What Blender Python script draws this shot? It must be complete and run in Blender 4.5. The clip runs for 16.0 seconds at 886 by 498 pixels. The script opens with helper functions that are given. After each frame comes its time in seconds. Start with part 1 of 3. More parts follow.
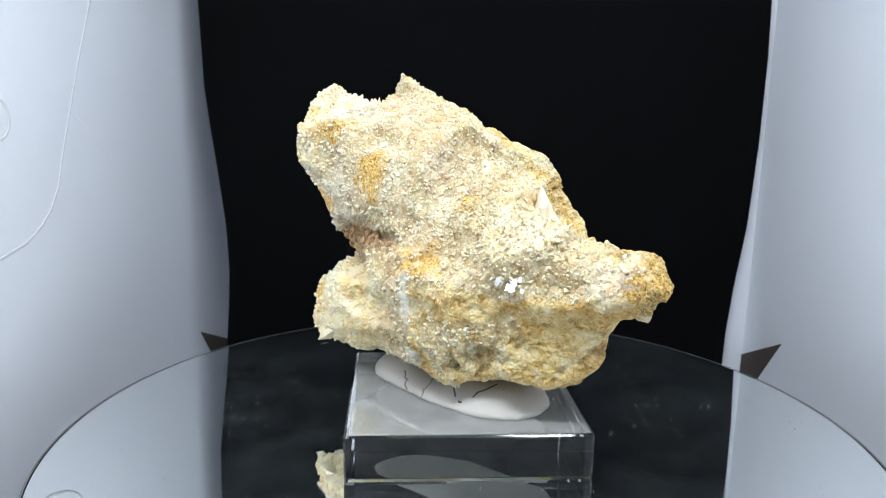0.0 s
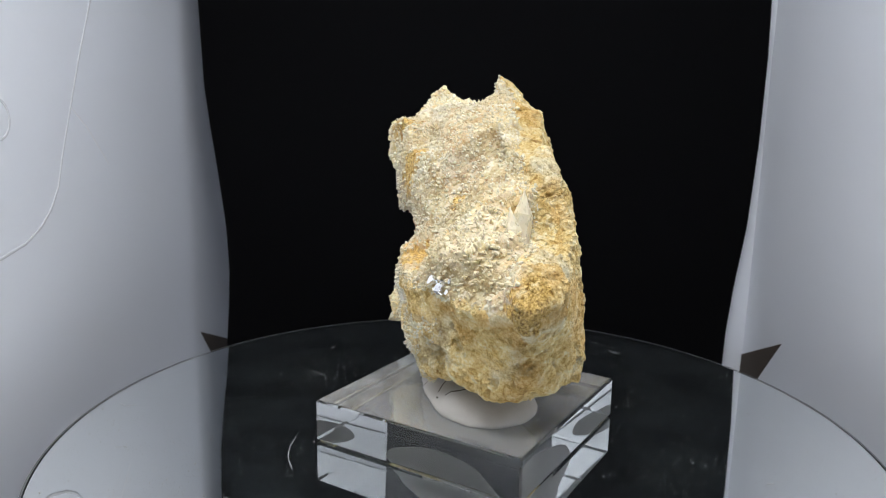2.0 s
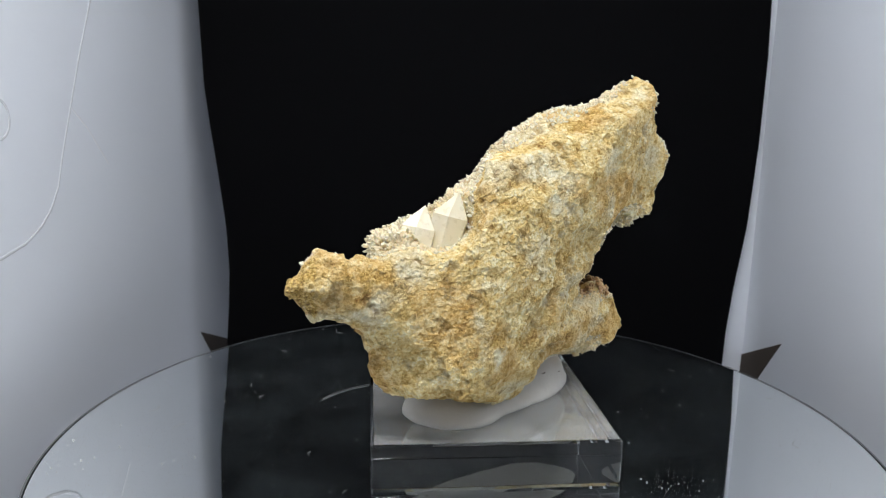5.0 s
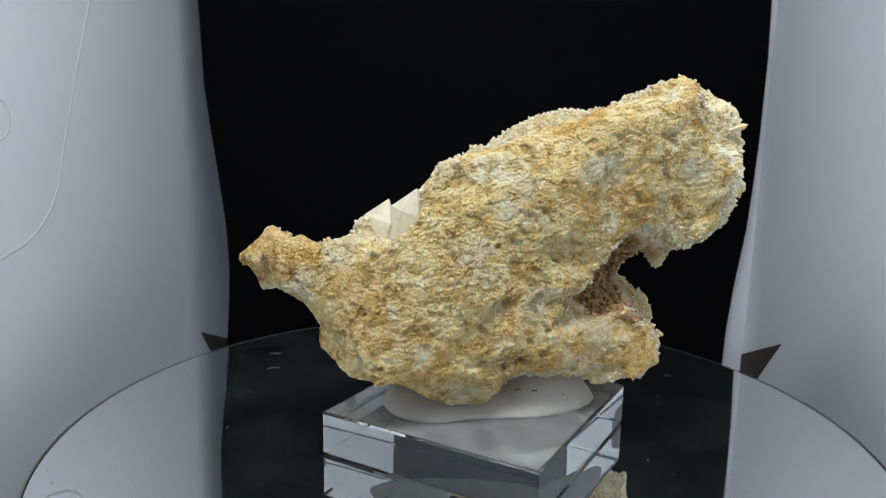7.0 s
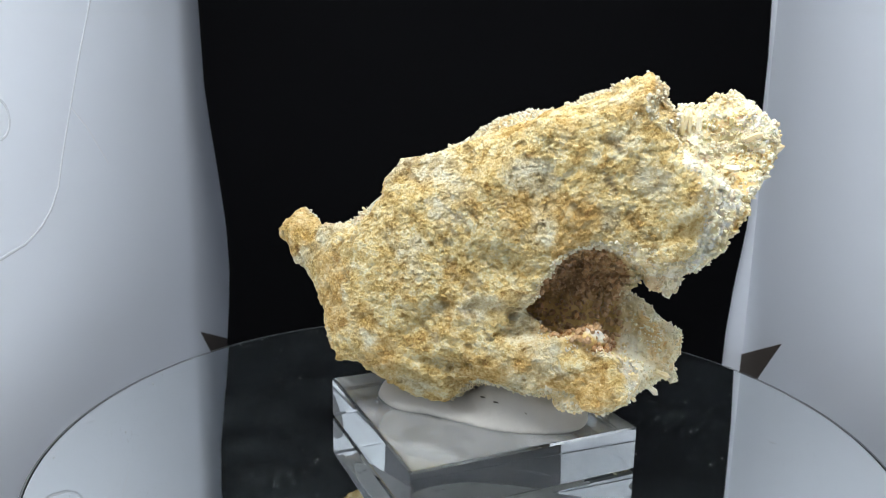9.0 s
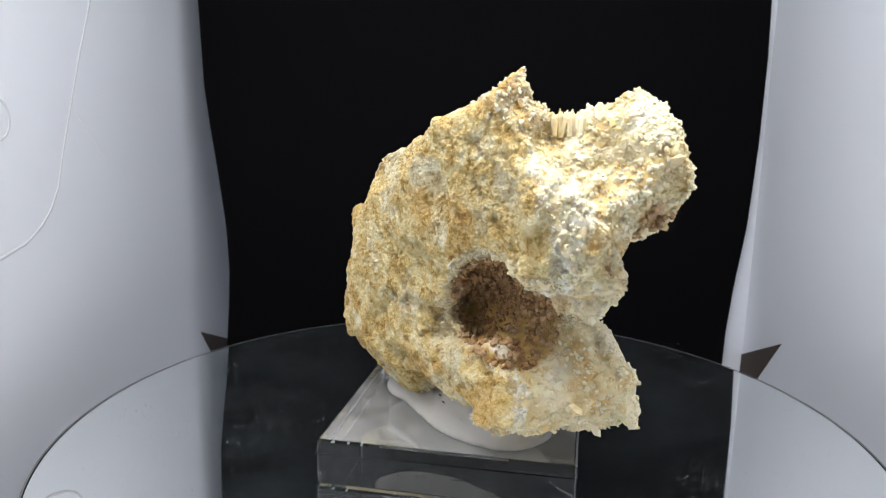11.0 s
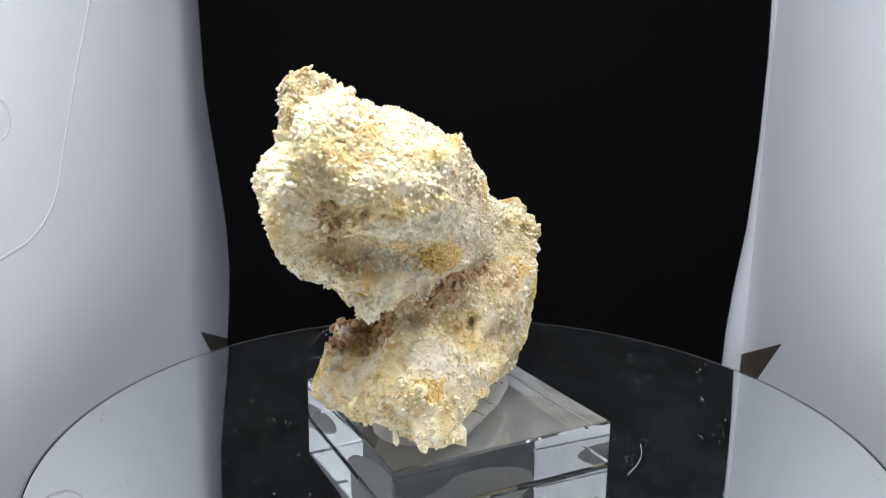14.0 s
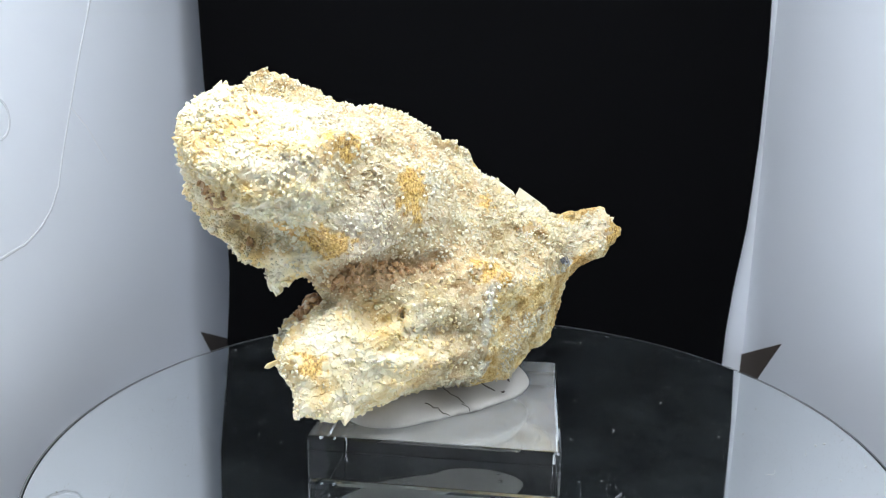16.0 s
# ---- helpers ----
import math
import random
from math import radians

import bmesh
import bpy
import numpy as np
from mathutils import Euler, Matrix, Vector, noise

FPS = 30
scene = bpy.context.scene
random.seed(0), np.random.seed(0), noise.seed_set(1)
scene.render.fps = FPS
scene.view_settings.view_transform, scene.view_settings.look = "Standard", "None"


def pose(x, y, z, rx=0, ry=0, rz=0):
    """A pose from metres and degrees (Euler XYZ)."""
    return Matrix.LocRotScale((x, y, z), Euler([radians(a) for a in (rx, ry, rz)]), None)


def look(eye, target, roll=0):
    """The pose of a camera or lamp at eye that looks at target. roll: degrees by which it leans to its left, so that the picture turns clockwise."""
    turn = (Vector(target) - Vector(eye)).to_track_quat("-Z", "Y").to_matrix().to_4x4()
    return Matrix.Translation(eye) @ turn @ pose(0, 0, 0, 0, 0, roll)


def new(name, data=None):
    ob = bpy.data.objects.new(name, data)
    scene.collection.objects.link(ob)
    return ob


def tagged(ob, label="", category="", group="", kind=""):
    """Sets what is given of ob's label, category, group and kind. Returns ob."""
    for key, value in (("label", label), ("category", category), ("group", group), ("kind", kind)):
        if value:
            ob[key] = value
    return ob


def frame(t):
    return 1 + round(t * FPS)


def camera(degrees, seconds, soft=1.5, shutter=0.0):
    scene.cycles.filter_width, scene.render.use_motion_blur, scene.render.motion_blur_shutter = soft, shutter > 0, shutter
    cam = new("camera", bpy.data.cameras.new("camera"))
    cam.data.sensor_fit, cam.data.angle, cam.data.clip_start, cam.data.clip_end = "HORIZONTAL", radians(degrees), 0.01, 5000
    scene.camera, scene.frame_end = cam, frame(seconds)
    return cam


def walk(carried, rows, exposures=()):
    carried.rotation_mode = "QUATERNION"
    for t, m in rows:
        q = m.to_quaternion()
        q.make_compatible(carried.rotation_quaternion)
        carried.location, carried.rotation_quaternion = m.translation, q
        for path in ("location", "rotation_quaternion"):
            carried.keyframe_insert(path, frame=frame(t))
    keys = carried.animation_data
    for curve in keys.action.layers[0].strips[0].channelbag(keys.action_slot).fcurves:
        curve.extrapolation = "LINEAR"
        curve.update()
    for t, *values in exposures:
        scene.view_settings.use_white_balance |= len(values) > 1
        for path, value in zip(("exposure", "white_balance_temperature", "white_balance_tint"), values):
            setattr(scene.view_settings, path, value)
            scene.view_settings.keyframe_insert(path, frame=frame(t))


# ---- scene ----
# ---- camera ----
cam = camera(59.75, 16.0, 0.6)
EYE = (0.0, -0.16406, 0.07768)
VIEW = look(EYE, (-0.03207, 0.81410, -0.12768), 0.974)
cam.data.dof.use_dof, cam.data.dof.focus_distance, cam.data.dof.aperture_fstop = True, 0.160, 42.0
walk(cam, [(0.0, VIEW), (16.0, VIEW)], [(0.0, 0.09, 6220, 9), (1.4, -0.20, 6600, 12), (2.0, -0.36, 6600, 12), (2.6, -0.18, 6600, 12), (3.4, -0.08, 6650, 12), (4.2, -0.12, 6650, 12), (6.3, -0.62, 6400, 9), (7.2, -0.62, 6400, 9), (8.2, -0.44, 6380, 9), (9.2, -0.11, 6380, 9), (11.3, -0.05, 6750, 13), (14.0, -0.05, 6700, 12), (16.0, 0.12, 6300, 9)])

# ---- world and light ----
world = bpy.data.worlds.new("room")
world.use_nodes = True
world.node_tree.nodes["Background"].inputs["Color"].default_value = (0.9, 0.95, 1.0, 1)
world.node_tree.nodes["Background"].inputs["Strength"].default_value = 0.05
scene.world = world


def lamp(name, place, target, sx, sy, watts, color):
    data = bpy.data.lights.new(name, "AREA")
    data.shape, data.size, data.size_y, data.energy, data.color = "RECTANGLE", sx, sy, watts, color
    ob = new(name, data)
    ob.matrix_world = look(place, target)
    return ob


# the two LED strips under the roof of the photo box
lamp("led_strip_light", (-0.012, -0.10, 0.217), (-0.012, -0.05, 0.0), 0.19, 0.03, 0.64, (0.96, 0.985, 1.0))
lamp("led_strip_light", (0.0, 0.03, 0.217), (0.0, 0.02, 0.0), 0.19, 0.03, 0.10, (0.96, 0.985, 1.0))


# ---- materials ----
class Nodes:
    """A material under construction: n(type, {input: value or socket}) adds a node."""

    def __init__(self, name):
        self.mat = bpy.data.materials.new(name)
        self.mat.use_nodes = True
        self.tree = self.mat.node_tree
        self.bsdf = self.tree.nodes["Principled BSDF"]

    def n(self, kind, ins=None, **props):
        node = self.tree.nodes.new(kind)
        for k, v in props.items():
            setattr(node, k, v)
        for k, v in (ins or {}).items():
            self.put(node, k, v)
        return node

    def put(self, node, k, v):
        if isinstance(v, bpy.types.NodeSocket):
            self.tree.links.new(v, node.inputs[k])
        else:
            node.inputs[k].default_value = v

    def base(self, **ins):
        for k, v in ins.items():
            self.put(self.bsdf, k.replace("_", " "), v)

    def coords(self):
        return self.n("ShaderNodeTexCoord").outputs["Object"]

    def noise(self, scale, detail=4.0, rough=0.55, vec=None):
        return self.n("ShaderNodeTexNoise", {"Vector": vec or self.coords(), "Scale": scale, "Detail": detail, "Roughness": rough}).outputs["Fac"]

    def ramp(self, fac, *stops):
        node = self.n("ShaderNodeValToRGB", {"Fac": fac})
        el = node.color_ramp.elements
        while len(el) < len(stops):
            el.new(0.5)
        for e, (pos, col) in zip(el, stops):
            e.position = pos
            e.color = (*col, 1) if isinstance(col, tuple) else (col, col, col, 1)
        return node.outputs["Color"]

    def mix(self, fac, a, b, blend="MIX"):
        node = self.n("ShaderNodeMix", data_type="RGBA", blend_type=blend)
        self.put(node, 0, fac)
        for i, v in ((6, a), (7, b)):
            self.put(node, i, v if isinstance(v, bpy.types.NodeSocket) else (*v, 1))
        return node.outputs[2]

    def bump(self, height, strength, distance, normal=None):
        ins = {"Height": height, "Strength": strength, "Distance": distance}
        if normal:
            ins["Normal"] = normal
        return self.n("ShaderNodeBump", ins).outputs["Normal"]


def plain(name, color, rough=0.5, metal=0.0, grain=0.0, scale=300.0, bump=0.0):
    m = Nodes(name)
    m.base(Roughness=rough, Metallic=metal, Base_Color=(*color, 1))
    if grain:
        f = m.noise(scale)
        g = m.noise(scale * 0.13)
        c = m.mix(f, tuple(v * (1 - grain) for v in color), tuple(min(1, v * (1 + grain)) for v in color))
        c = m.mix(g, c, tuple(v * (1 - grain * 0.6) for v in color))
        m.base(Base_Color=c)
        if bump:
            m.base(Normal=m.bump(f, 0.4, bump))
    return m.mat


def rock_material():
    m = Nodes("sandy matrix and calcite")
    co = m.coords()
    cry = m.n("ShaderNodeAttribute", attribute_name="crystal").outputs["Fac"]
    och = m.n("ShaderNodeAttribute", attribute_name="ochre").outputs["Fac"]
    tint, stain, pale, pit = (m.n("ShaderNodeAttribute", attribute_name=k).outputs["Fac"] for k in ("tint", "stain", "pale", "pit"))
    grain = m.n("ShaderNodeTexVoronoi", {"Vector": co, "Scale": 1300.0})
    fine = m.noise(1900.0, 6.0, 0.7, co)
    mid = m.noise(330.0, 5.0, 0.65, co)
    big = m.noise(80.0, 4.0, 0.6, co)
    huge = m.noise(38.0, 3.0, 0.5, co)
    tone = m.mix(0.40, m.mix(0.30, mid, tint), fine)
    sand = m.ramp(tone, (0.34, (0.34, 0.18, 0.04)), (0.43, (0.68, 0.46, 0.15)), (0.52, (0.86, 0.68, 0.32)), (0.62, (0.93, 0.84, 0.56)))
    grey = m.ramp(tone, (0.34, (0.36, 0.28, 0.14)), (0.46, (0.72, 0.64, 0.42)), (0.60, (0.92, 0.88, 0.72)))
    sand = m.mix(m.ramp(pale, (0.0, 0.0), (1.0, 0.6)), sand, grey)
    sand = m.mix(m.ramp(stain, (0.0, 0.0), (1.0, 0.55)), sand, m.ramp(tone, (0.34, (0.34, 0.15, 0.03)), (0.48, (0.66, 0.37, 0.09)), (0.62, (0.84, 0.60, 0.24))))
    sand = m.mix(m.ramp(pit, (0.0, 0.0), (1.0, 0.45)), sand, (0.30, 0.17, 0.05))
    lime = m.ramp(tone, (0.34, (0.28, 0.18, 0.07)), (0.42, (0.46, 0.36, 0.19)), (0.52, (0.56, 0.48, 0.29)), (0.62, (0.72, 0.66, 0.49)))
    tan = m.ramp(tone, (0.35, (0.32, 0.19, 0.08)), (0.46, (0.53, 0.37, 0.19)), (0.60, (0.70, 0.54, 0.32)))
    lime = m.mix(m.ramp(big, (0.44, 0.0), (0.60, 0.8)), lime, tan)
    lime = m.mix(m.ramp(huge, (0.54, 0.0), (0.66, 0.6)), lime, m.ramp(tone, (0.36, (0.38, 0.34, 0.26)), (0.50, (0.58, 0.55, 0.46)), (0.62, (0.76, 0.73, 0.65))))
    blush = m.n("ShaderNodeAttribute", attribute_name="blush").outputs["Fac"]
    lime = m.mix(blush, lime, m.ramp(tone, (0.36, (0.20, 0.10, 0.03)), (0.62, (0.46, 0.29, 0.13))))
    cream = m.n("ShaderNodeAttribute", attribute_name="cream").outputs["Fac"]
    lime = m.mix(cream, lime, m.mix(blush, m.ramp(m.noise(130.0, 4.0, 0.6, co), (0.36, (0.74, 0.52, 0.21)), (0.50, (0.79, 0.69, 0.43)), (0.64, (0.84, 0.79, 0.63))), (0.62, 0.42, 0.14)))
    vein = m.n("ShaderNodeAttribute", attribute_name="vein").outputs["Fac"]
    col = m.mix(cry, sand, lime)
    col = m.mix(vein, col, m.ramp(tone, (0.36, (0.50, 0.45, 0.34)), (0.56, (0.80, 0.77, 0.66))))
    col = m.mix(och, col, m.ramp(fine, (0.38, (0.18, 0.08, 0.01)), (0.48, (0.54, 0.32, 0.05)), (0.6, (0.82, 0.58, 0.20))))
    m.base(Base_Color=col, Roughness=m.ramp(cry, (0.0, 0.85), (1.0, 0.38)))
    soft = m.mix(cream, m.ramp(cry, (0.0, 0.8), (1.0, 0.4)), (0.25, 0.25, 0.25))
    nrm = m.bump(m.ramp(grain.outputs["Distance"], (0.0, 1.0), (0.8, 0.0)), m.mix(1.0, soft, (0.7, 0.7, 0.7), "MULTIPLY"), 0.0006)
    m.base(Normal=m.bump(fine, soft, 0.0014, nrm))
    m.put(m.bsdf, "Subsurface Weight", m.ramp(cry, (0.0, 0.02), (1.0, 0.5)))
    m.bsdf.inputs["Subsurface Scale"].default_value = 0.0018
    m.bsdf.inputs["Subsurface Radius"].default_value = (1.0, 0.8, 0.5)
    return m.mat


def calcite_material(name, light, deep):
    m = Nodes(name)
    co = m.coords()
    rnd = m.n("ShaderNodeNewGeometry").outputs["Random Per Island"]
    c = m.mix(m.ramp(m.noise(95.0, 3.0, 0.5, co), (0.40, 0.0), (0.58, 1.0)), deep, light)
    c = m.mix(m.ramp(rnd, (0.5, 0.0), (1.0, 0.25)), c, tuple(min(1.0, 1.18 * v) for v in light))
    m.base(Base_Color=c, Roughness=m.ramp(m.noise(900.0, 2.0, 0.5, co), (0.35, 0.22), (0.65, 0.5)))
    m.bsdf.inputs["IOR"].default_value = 1.6
    m.bsdf.inputs["Subsurface Weight"].default_value = 0.25
    m.bsdf.inputs["Subsurface Scale"].default_value = 0.0006
    m.bsdf.inputs["Subsurface Radius"].default_value = (1.0, 0.8, 0.45)
    m.base(Normal=m.bump(m.noise(1500.0, 3.0, 0.6, co), 0.25, 0.0002))
    return m.mat


def acrylic_material():
    m = Nodes("clear acrylic")
    m.base(Base_Color=(0.85, 0.88, 0.88, 1), Roughness=0.015, IOR=1.49)
    m.bsdf.inputs["Transmission Weight"].default_value = 1.0
    return m.mat


def film_material(name, low, high):
    """A thin film on the acrylic, mostly clear, a little pale: dust on top, added brightening on the sides."""
    m = Nodes(name)
    clear = m.n("ShaderNodeBsdfTransparent")
    pale = m.n("ShaderNodeBsdfDiffuse", {"Color": (0.8, 0.8, 0.8, 1)})
    fac = m.ramp(m.noise(180.0, 4.0, 0.6), (0.35, low), (0.7, high))
    both = m.n("ShaderNodeMixShader", {0: fac, 1: clear.outputs[0], 2: pale.outputs[0]})
    m.tree.links.new(both.outputs[0], m.tree.nodes["Material Output"].inputs["Surface"])
    return m.mat


def mirror_material():
    m = Nodes("dusty mirror glass")
    co = m.coords()
    smear = m.noise(60.0, 5.0, 0.6, co)
    m.base(Base_Color=(0.86, 0.88, 0.88, 1), Metallic=1.0, Roughness=m.ramp(smear, (0.4, 0.012), (0.75, 0.05)))
    haze = m.n("ShaderNodeBsdfDiffuse", {"Color": (0.62, 0.76, 0.82, 1)})
    fac = m.ramp(m.mix(0.4, smear, m.noise(700.0, 3.0, 0.7, co)), (0.42, 0.004), (0.62, 0.020))
    both = m.n("ShaderNodeMixShader", {0: fac, 1: m.bsdf.outputs[0], 2: haze.outputs[0]})
    m.tree.links.new(both.outputs[0], m.tree.nodes["Material Output"].inputs["Surface"])
    return m.mat


def box_material(name, color):
    m = Nodes(name)
    co = m.coords()
    c = m.mix(m.noise(9.0, 3.0, 0.5, co), color, tuple(v * 0.93 for v in color))
    m.base(Base_Color=c, Roughness=0.42, Normal=m.bump(m.noise(14.0, 2.0, 0.5, co), 0.15, 0.004))
    return m.mat


ROCK = rock_material()
CREAM = calcite_material("cream calcite", (0.80, 0.74, 0.55), (0.74, 0.58, 0.29))
CLEAR = calcite_material("pale calcite", (0.68, 0.63, 0.48), (0.60, 0.51, 0.33))
ACRYLIC = acrylic_material()
MIRROR = mirror_material()
FILM = film_material("dust film", 0.08, 0.18)
SIDE_LIFT = film_material("faint pale film added to lift the side faces", 0.003, 0.015)
WHITE = box_material("white plastic sheet", (0.76, 0.79, 0.845))
BLACK = plain("black backdrop card", (0.0016, 0.0016, 0.0021), 0.9, grain=0.25, scale=500.0)
BLACK.node_tree.nodes["Principled BSDF"].inputs["Specular IOR Level"].default_value = 0.08
FRONT_STOP = plain("dark grey fill stop", (0.10, 0.10, 0.11), 0.9, grain=0.2)
OUTLINE_SHADE = plain("outline shade grey", (0.56, 0.57, 0.60), 0.9)
FAINT = plain("faint crease", (0.74, 0.75, 0.78), 0.6)
GAP = plain("gap darkness", (0.06, 0.045, 0.035), 0.8, grain=0.2)
RIM = plain("ground glass edge", (0.05, 0.055, 0.055), 0.35, grain=0.2)
DRUM = plain("black plastic", (0.02, 0.02, 0.02), 0.5)
PUTTY = plain("white putty", (0.49, 0.47, 0.43), 0.75, grain=0.08, scale=500.0, bump=0.0003)
DUST = plain("pale dust", (0.48, 0.48, 0.47), 0.9)
EDGE = plain("edge highlight grey", (0.09, 0.095, 0.10), 0.5, grain=0.2)
CRACK = plain("dark crack", (0.10, 0.085, 0.07), 0.9)
AMBER = calcite_material("amber calcite", (0.50, 0.33, 0.17), (0.34, 0.19, 0.08))
FOIL = plain("bright cleavage face", (0.85, 0.85, 0.86), 0.22, 1.0)
LED = Nodes("glowing strip")
LED.bsdf.inputs["Emission Color"].default_value = (0.96, 0.985, 1.0, 1)
LED.bsdf.inputs["Emission Strength"].default_value = 3.0
LED = LED.mat


# ---- mesh helpers ----
def link(name, verts, faces, material, parent=None, label="", smooth=False):
    me = bpy.data.meshes.new(name)
    me.from_pydata([tuple(v) for v in verts], [], [tuple(f) for f in faces])
    me.materials.append(material)
    if smooth:
        me.shade_smooth()
    ob = new(name, me)
    ob.parent = parent
    return tagged(ob, label)


def part(name, bm, material, parent=None, label="", smooth=False):
    me = bpy.data.meshes.new(name)
    bm.to_mesh(me)
    bm.free()
    me.materials.append(material)
    if smooth:
        me.shade_smooth()
    ob = new(name, me)
    ob.parent = parent
    return tagged(ob, label)


def box_bm(x0, x1, y0, y1, z0, z1, bevel=0.0, segments=2):
    bm = bmesh.new()
    bmesh.ops.create_cube(bm, size=1.0)
    for v in bm.verts:
        v.co = ((x0 + x1) / 2 + v.co.x * (x1 - x0), (y0 + y1) / 2 + v.co.y * (y1 - y0), (z0 + z1) / 2 + v.co.z * (z1 - z0))
    if bevel:
        bmesh.ops.bevel(bm, geom=bm.edges[:], offset=bevel, segments=segments, affect="EDGES", profile=0.5)
    return bm


def disc_bm(radius, z0, z1, bevel, steps=256):
    bm = bmesh.new()
    prof = [(radius - bevel, z0), (radius, z0 + bevel), (radius, z1 - bevel), (radius - bevel, z1)]
    rings = [[bm.verts.new((r * math.cos(a), r * math.sin(a), z)) for a in (2 * math.pi * i / steps for i in range(steps))] for r, z in prof]
    for a, b in zip(rings, rings[1:]):
        for i in range(steps):
            bm.faces.new((a[i], a[(i + 1) % steps], b[(i + 1) % steps], b[i]))
    bm.faces.new(rings[-1])
    bm.faces.new(rings[0][::-1])
    return bm


def ribbon(points, width, lift, normal):
    """A thin raised strip along points, on a face with that normal."""
    pts = [Vector(p) for p in points]
    nv = Vector(normal)
    bm = bmesh.new()
    rows = []
    for i, q in enumerate(pts):
        d = (pts[min(i + 1, len(pts) - 1)] - pts[max(i - 1, 0)]).normalized()
        s = d.cross(nv).normalized() * width / 2
        rows.append([bm.verts.new(q - s), bm.verts.new(q - s * 0.6 + nv * lift), bm.verts.new(q + s * 0.6 + nv * lift), bm.verts.new(q + s)])
    for a, b in zip(rows, rows[1:]):
        for j in range(3):
            bm.faces.new((a[j], a[j + 1], b[j + 1], b[j]))
    bmesh.ops.recalc_face_normals(bm, faces=bm.faces[:])
    return bm


# ---- the photo box: white folding sheets, a black card at the back ----
XW, XR, YB, ZT, ZF, YF = 0.115, 0.1143, 0.143, 0.222, -0.060, -0.26
YD = 0.205  # the left sheet runs on behind the card


def wall(name, x0, x1, y0, y1, z0, z1, mat, label):
    return tagged(part(name, box_bm(x0, x1, y0, y1, z0, z1), mat, None, label), kind="structure", category="wall")


wall_left = wall("wall_left", -XW - 0.002, -XW, YF, YD, ZF, ZT, WHITE, "white plastic side sheet of a folding photo box")
wall_right = wall("wall_right", XR, XR + 0.002, YF, YB, ZF, ZT, WHITE, "white plastic side sheet of a folding photo box")
wall_return = wall("wall_return", -0.090, -0.088, YB + 0.002, YD, ZF, ZT, WHITE, "white plastic fold behind the black card")
wall_corner = wall("wall_corner", -XW - 0.002, -0.088, YD, YD + 0.002, ZF, ZT, WHITE, "white plastic fold behind the black card")
wall_back = wall("wall_back", -0.090, XR + 0.002, YB, YB + 0.002, ZF, ZT, WHITE, "white plastic back sheet of a folding photo box")
added_front = wall("added_front", -XW - 0.002, XR + 0.002, YF - 0.002, YF, ZF, ZT, FRONT_STOP, "unseen dark grey panel added across the open front to limit fill light")
tagged(wall("ceiling", -XW - 0.002, XW + 0.002, YF - 0.002, YD + 0.002, ZT, ZT + 0.002, WHITE, "white plastic roof sheet of the photo box"), category="ceiling")
tagged(wall("floor", -XW - 0.002, XW + 0.002, YF - 0.002, YD + 0.002, ZF - 0.002, ZF, WHITE, "white plastic floor sheet of the photo box"), category="floor")

for y in (-0.10, 0.03):
    strip = new("led_strip")
    strip.location = (0, y, ZT)
    tagged(strip, "white LED strip fixed under the box roof", "lamp", "LED strips under the roof")
    part("circuit_board", box_bm(-0.098, 0.098, -0.009, 0.009, -0.0015, -0.0002), DRUM, strip)
    for i in range(12):
        part("led", box_bm(-0.0925 + i * 0.0165, -0.0885 + i * 0.0165, -0.002, 0.002, -0.003, -0.0016), LED, strip)


def backdrop_card():
    bm = bmesh.new()
    n = 60
    for y in (YB - 0.0035, YB - 0.0025):
        rows = []
        for i in range(n + 1):
            z = ZF + 0.0005 + (ZT - 0.001 - ZF) * i / n
            left = float(np.interp(z, (-0.06, -0.027, -0.012, 0.003, 0.021, 0.044, 0.061, 0.077, 0.11, 0.22), (-0.1005, -0.0993, -0.0980, -0.0972, -0.0978, -0.1003, -0.1025, -0.1042, -0.1051, -0.106)))
            right = float(np.interp(z, (-0.06, -0.030, -0.016, 0.003, 0.026, 0.059, 0.091, 0.11, 0.22), (0.1052, 0.1052, 0.1055, 0.1071, 0.1098, 0.1113, 0.1115, 0.1108, 0.110)))
            rows.append((bm.verts.new((left, y, z)), bm.verts.new((right, y, z))))
        for a, b in zip(rows, rows[1:]):
            bm.faces.new((a[0], a[1], b[1], b[0]))
    bmesh.ops.recalc_face_normals(bm, faces=bm.faces[:])
    return bm


tagged(part("backdrop", backdrop_card(), BLACK, None, "matt black backdrop card with gently bowed edges"), kind="structure", category="backdrop")

# creases and the press stud of the left sheet's flap; grey ribbons paint their shadow lines
flap = [(-XW, 0.0795, 0.110), (-XW, 0.0738, 0.1015), (-XW, 0.0645, 0.085), (-XW, 0.0570, 0.070), (-XW, 0.0510, 0.058), (-XW, 0.0470, 0.0485), (-XW, 0.0425, 0.043), (-XW, 0.0370, 0.0392), (-XW, 0.0290, 0.0360), (-XW, 0.0172, 0.0343), (-XW, 0.0, 0.0335)]
part("crease", ribbon(flap, 0.0009, 0.00012, (1, 0, 0)), OUTLINE_SHADE, wall_left, "painted shadow line around the rounded flap")
part("crease", ribbon([(-XW, 0.0572, 0.0703), (-XW, 0.066, 0.064), (-XW, 0.078, 0.052)], 0.0006, 0.0001, (1, 0, 0)), FAINT, wall_left)
stud = [(-XW, 0.0219 + 0.0049 * math.cos(a), 0.0682 + 0.0049 * math.sin(a)) for a in (2 * math.pi * i / 40 for i in range(41))]
part("press_stud", ribbon(stud, 0.0009, 0.00012, (1, 0, 0)), OUTLINE_SHADE, wall_left, "round press stud outline")


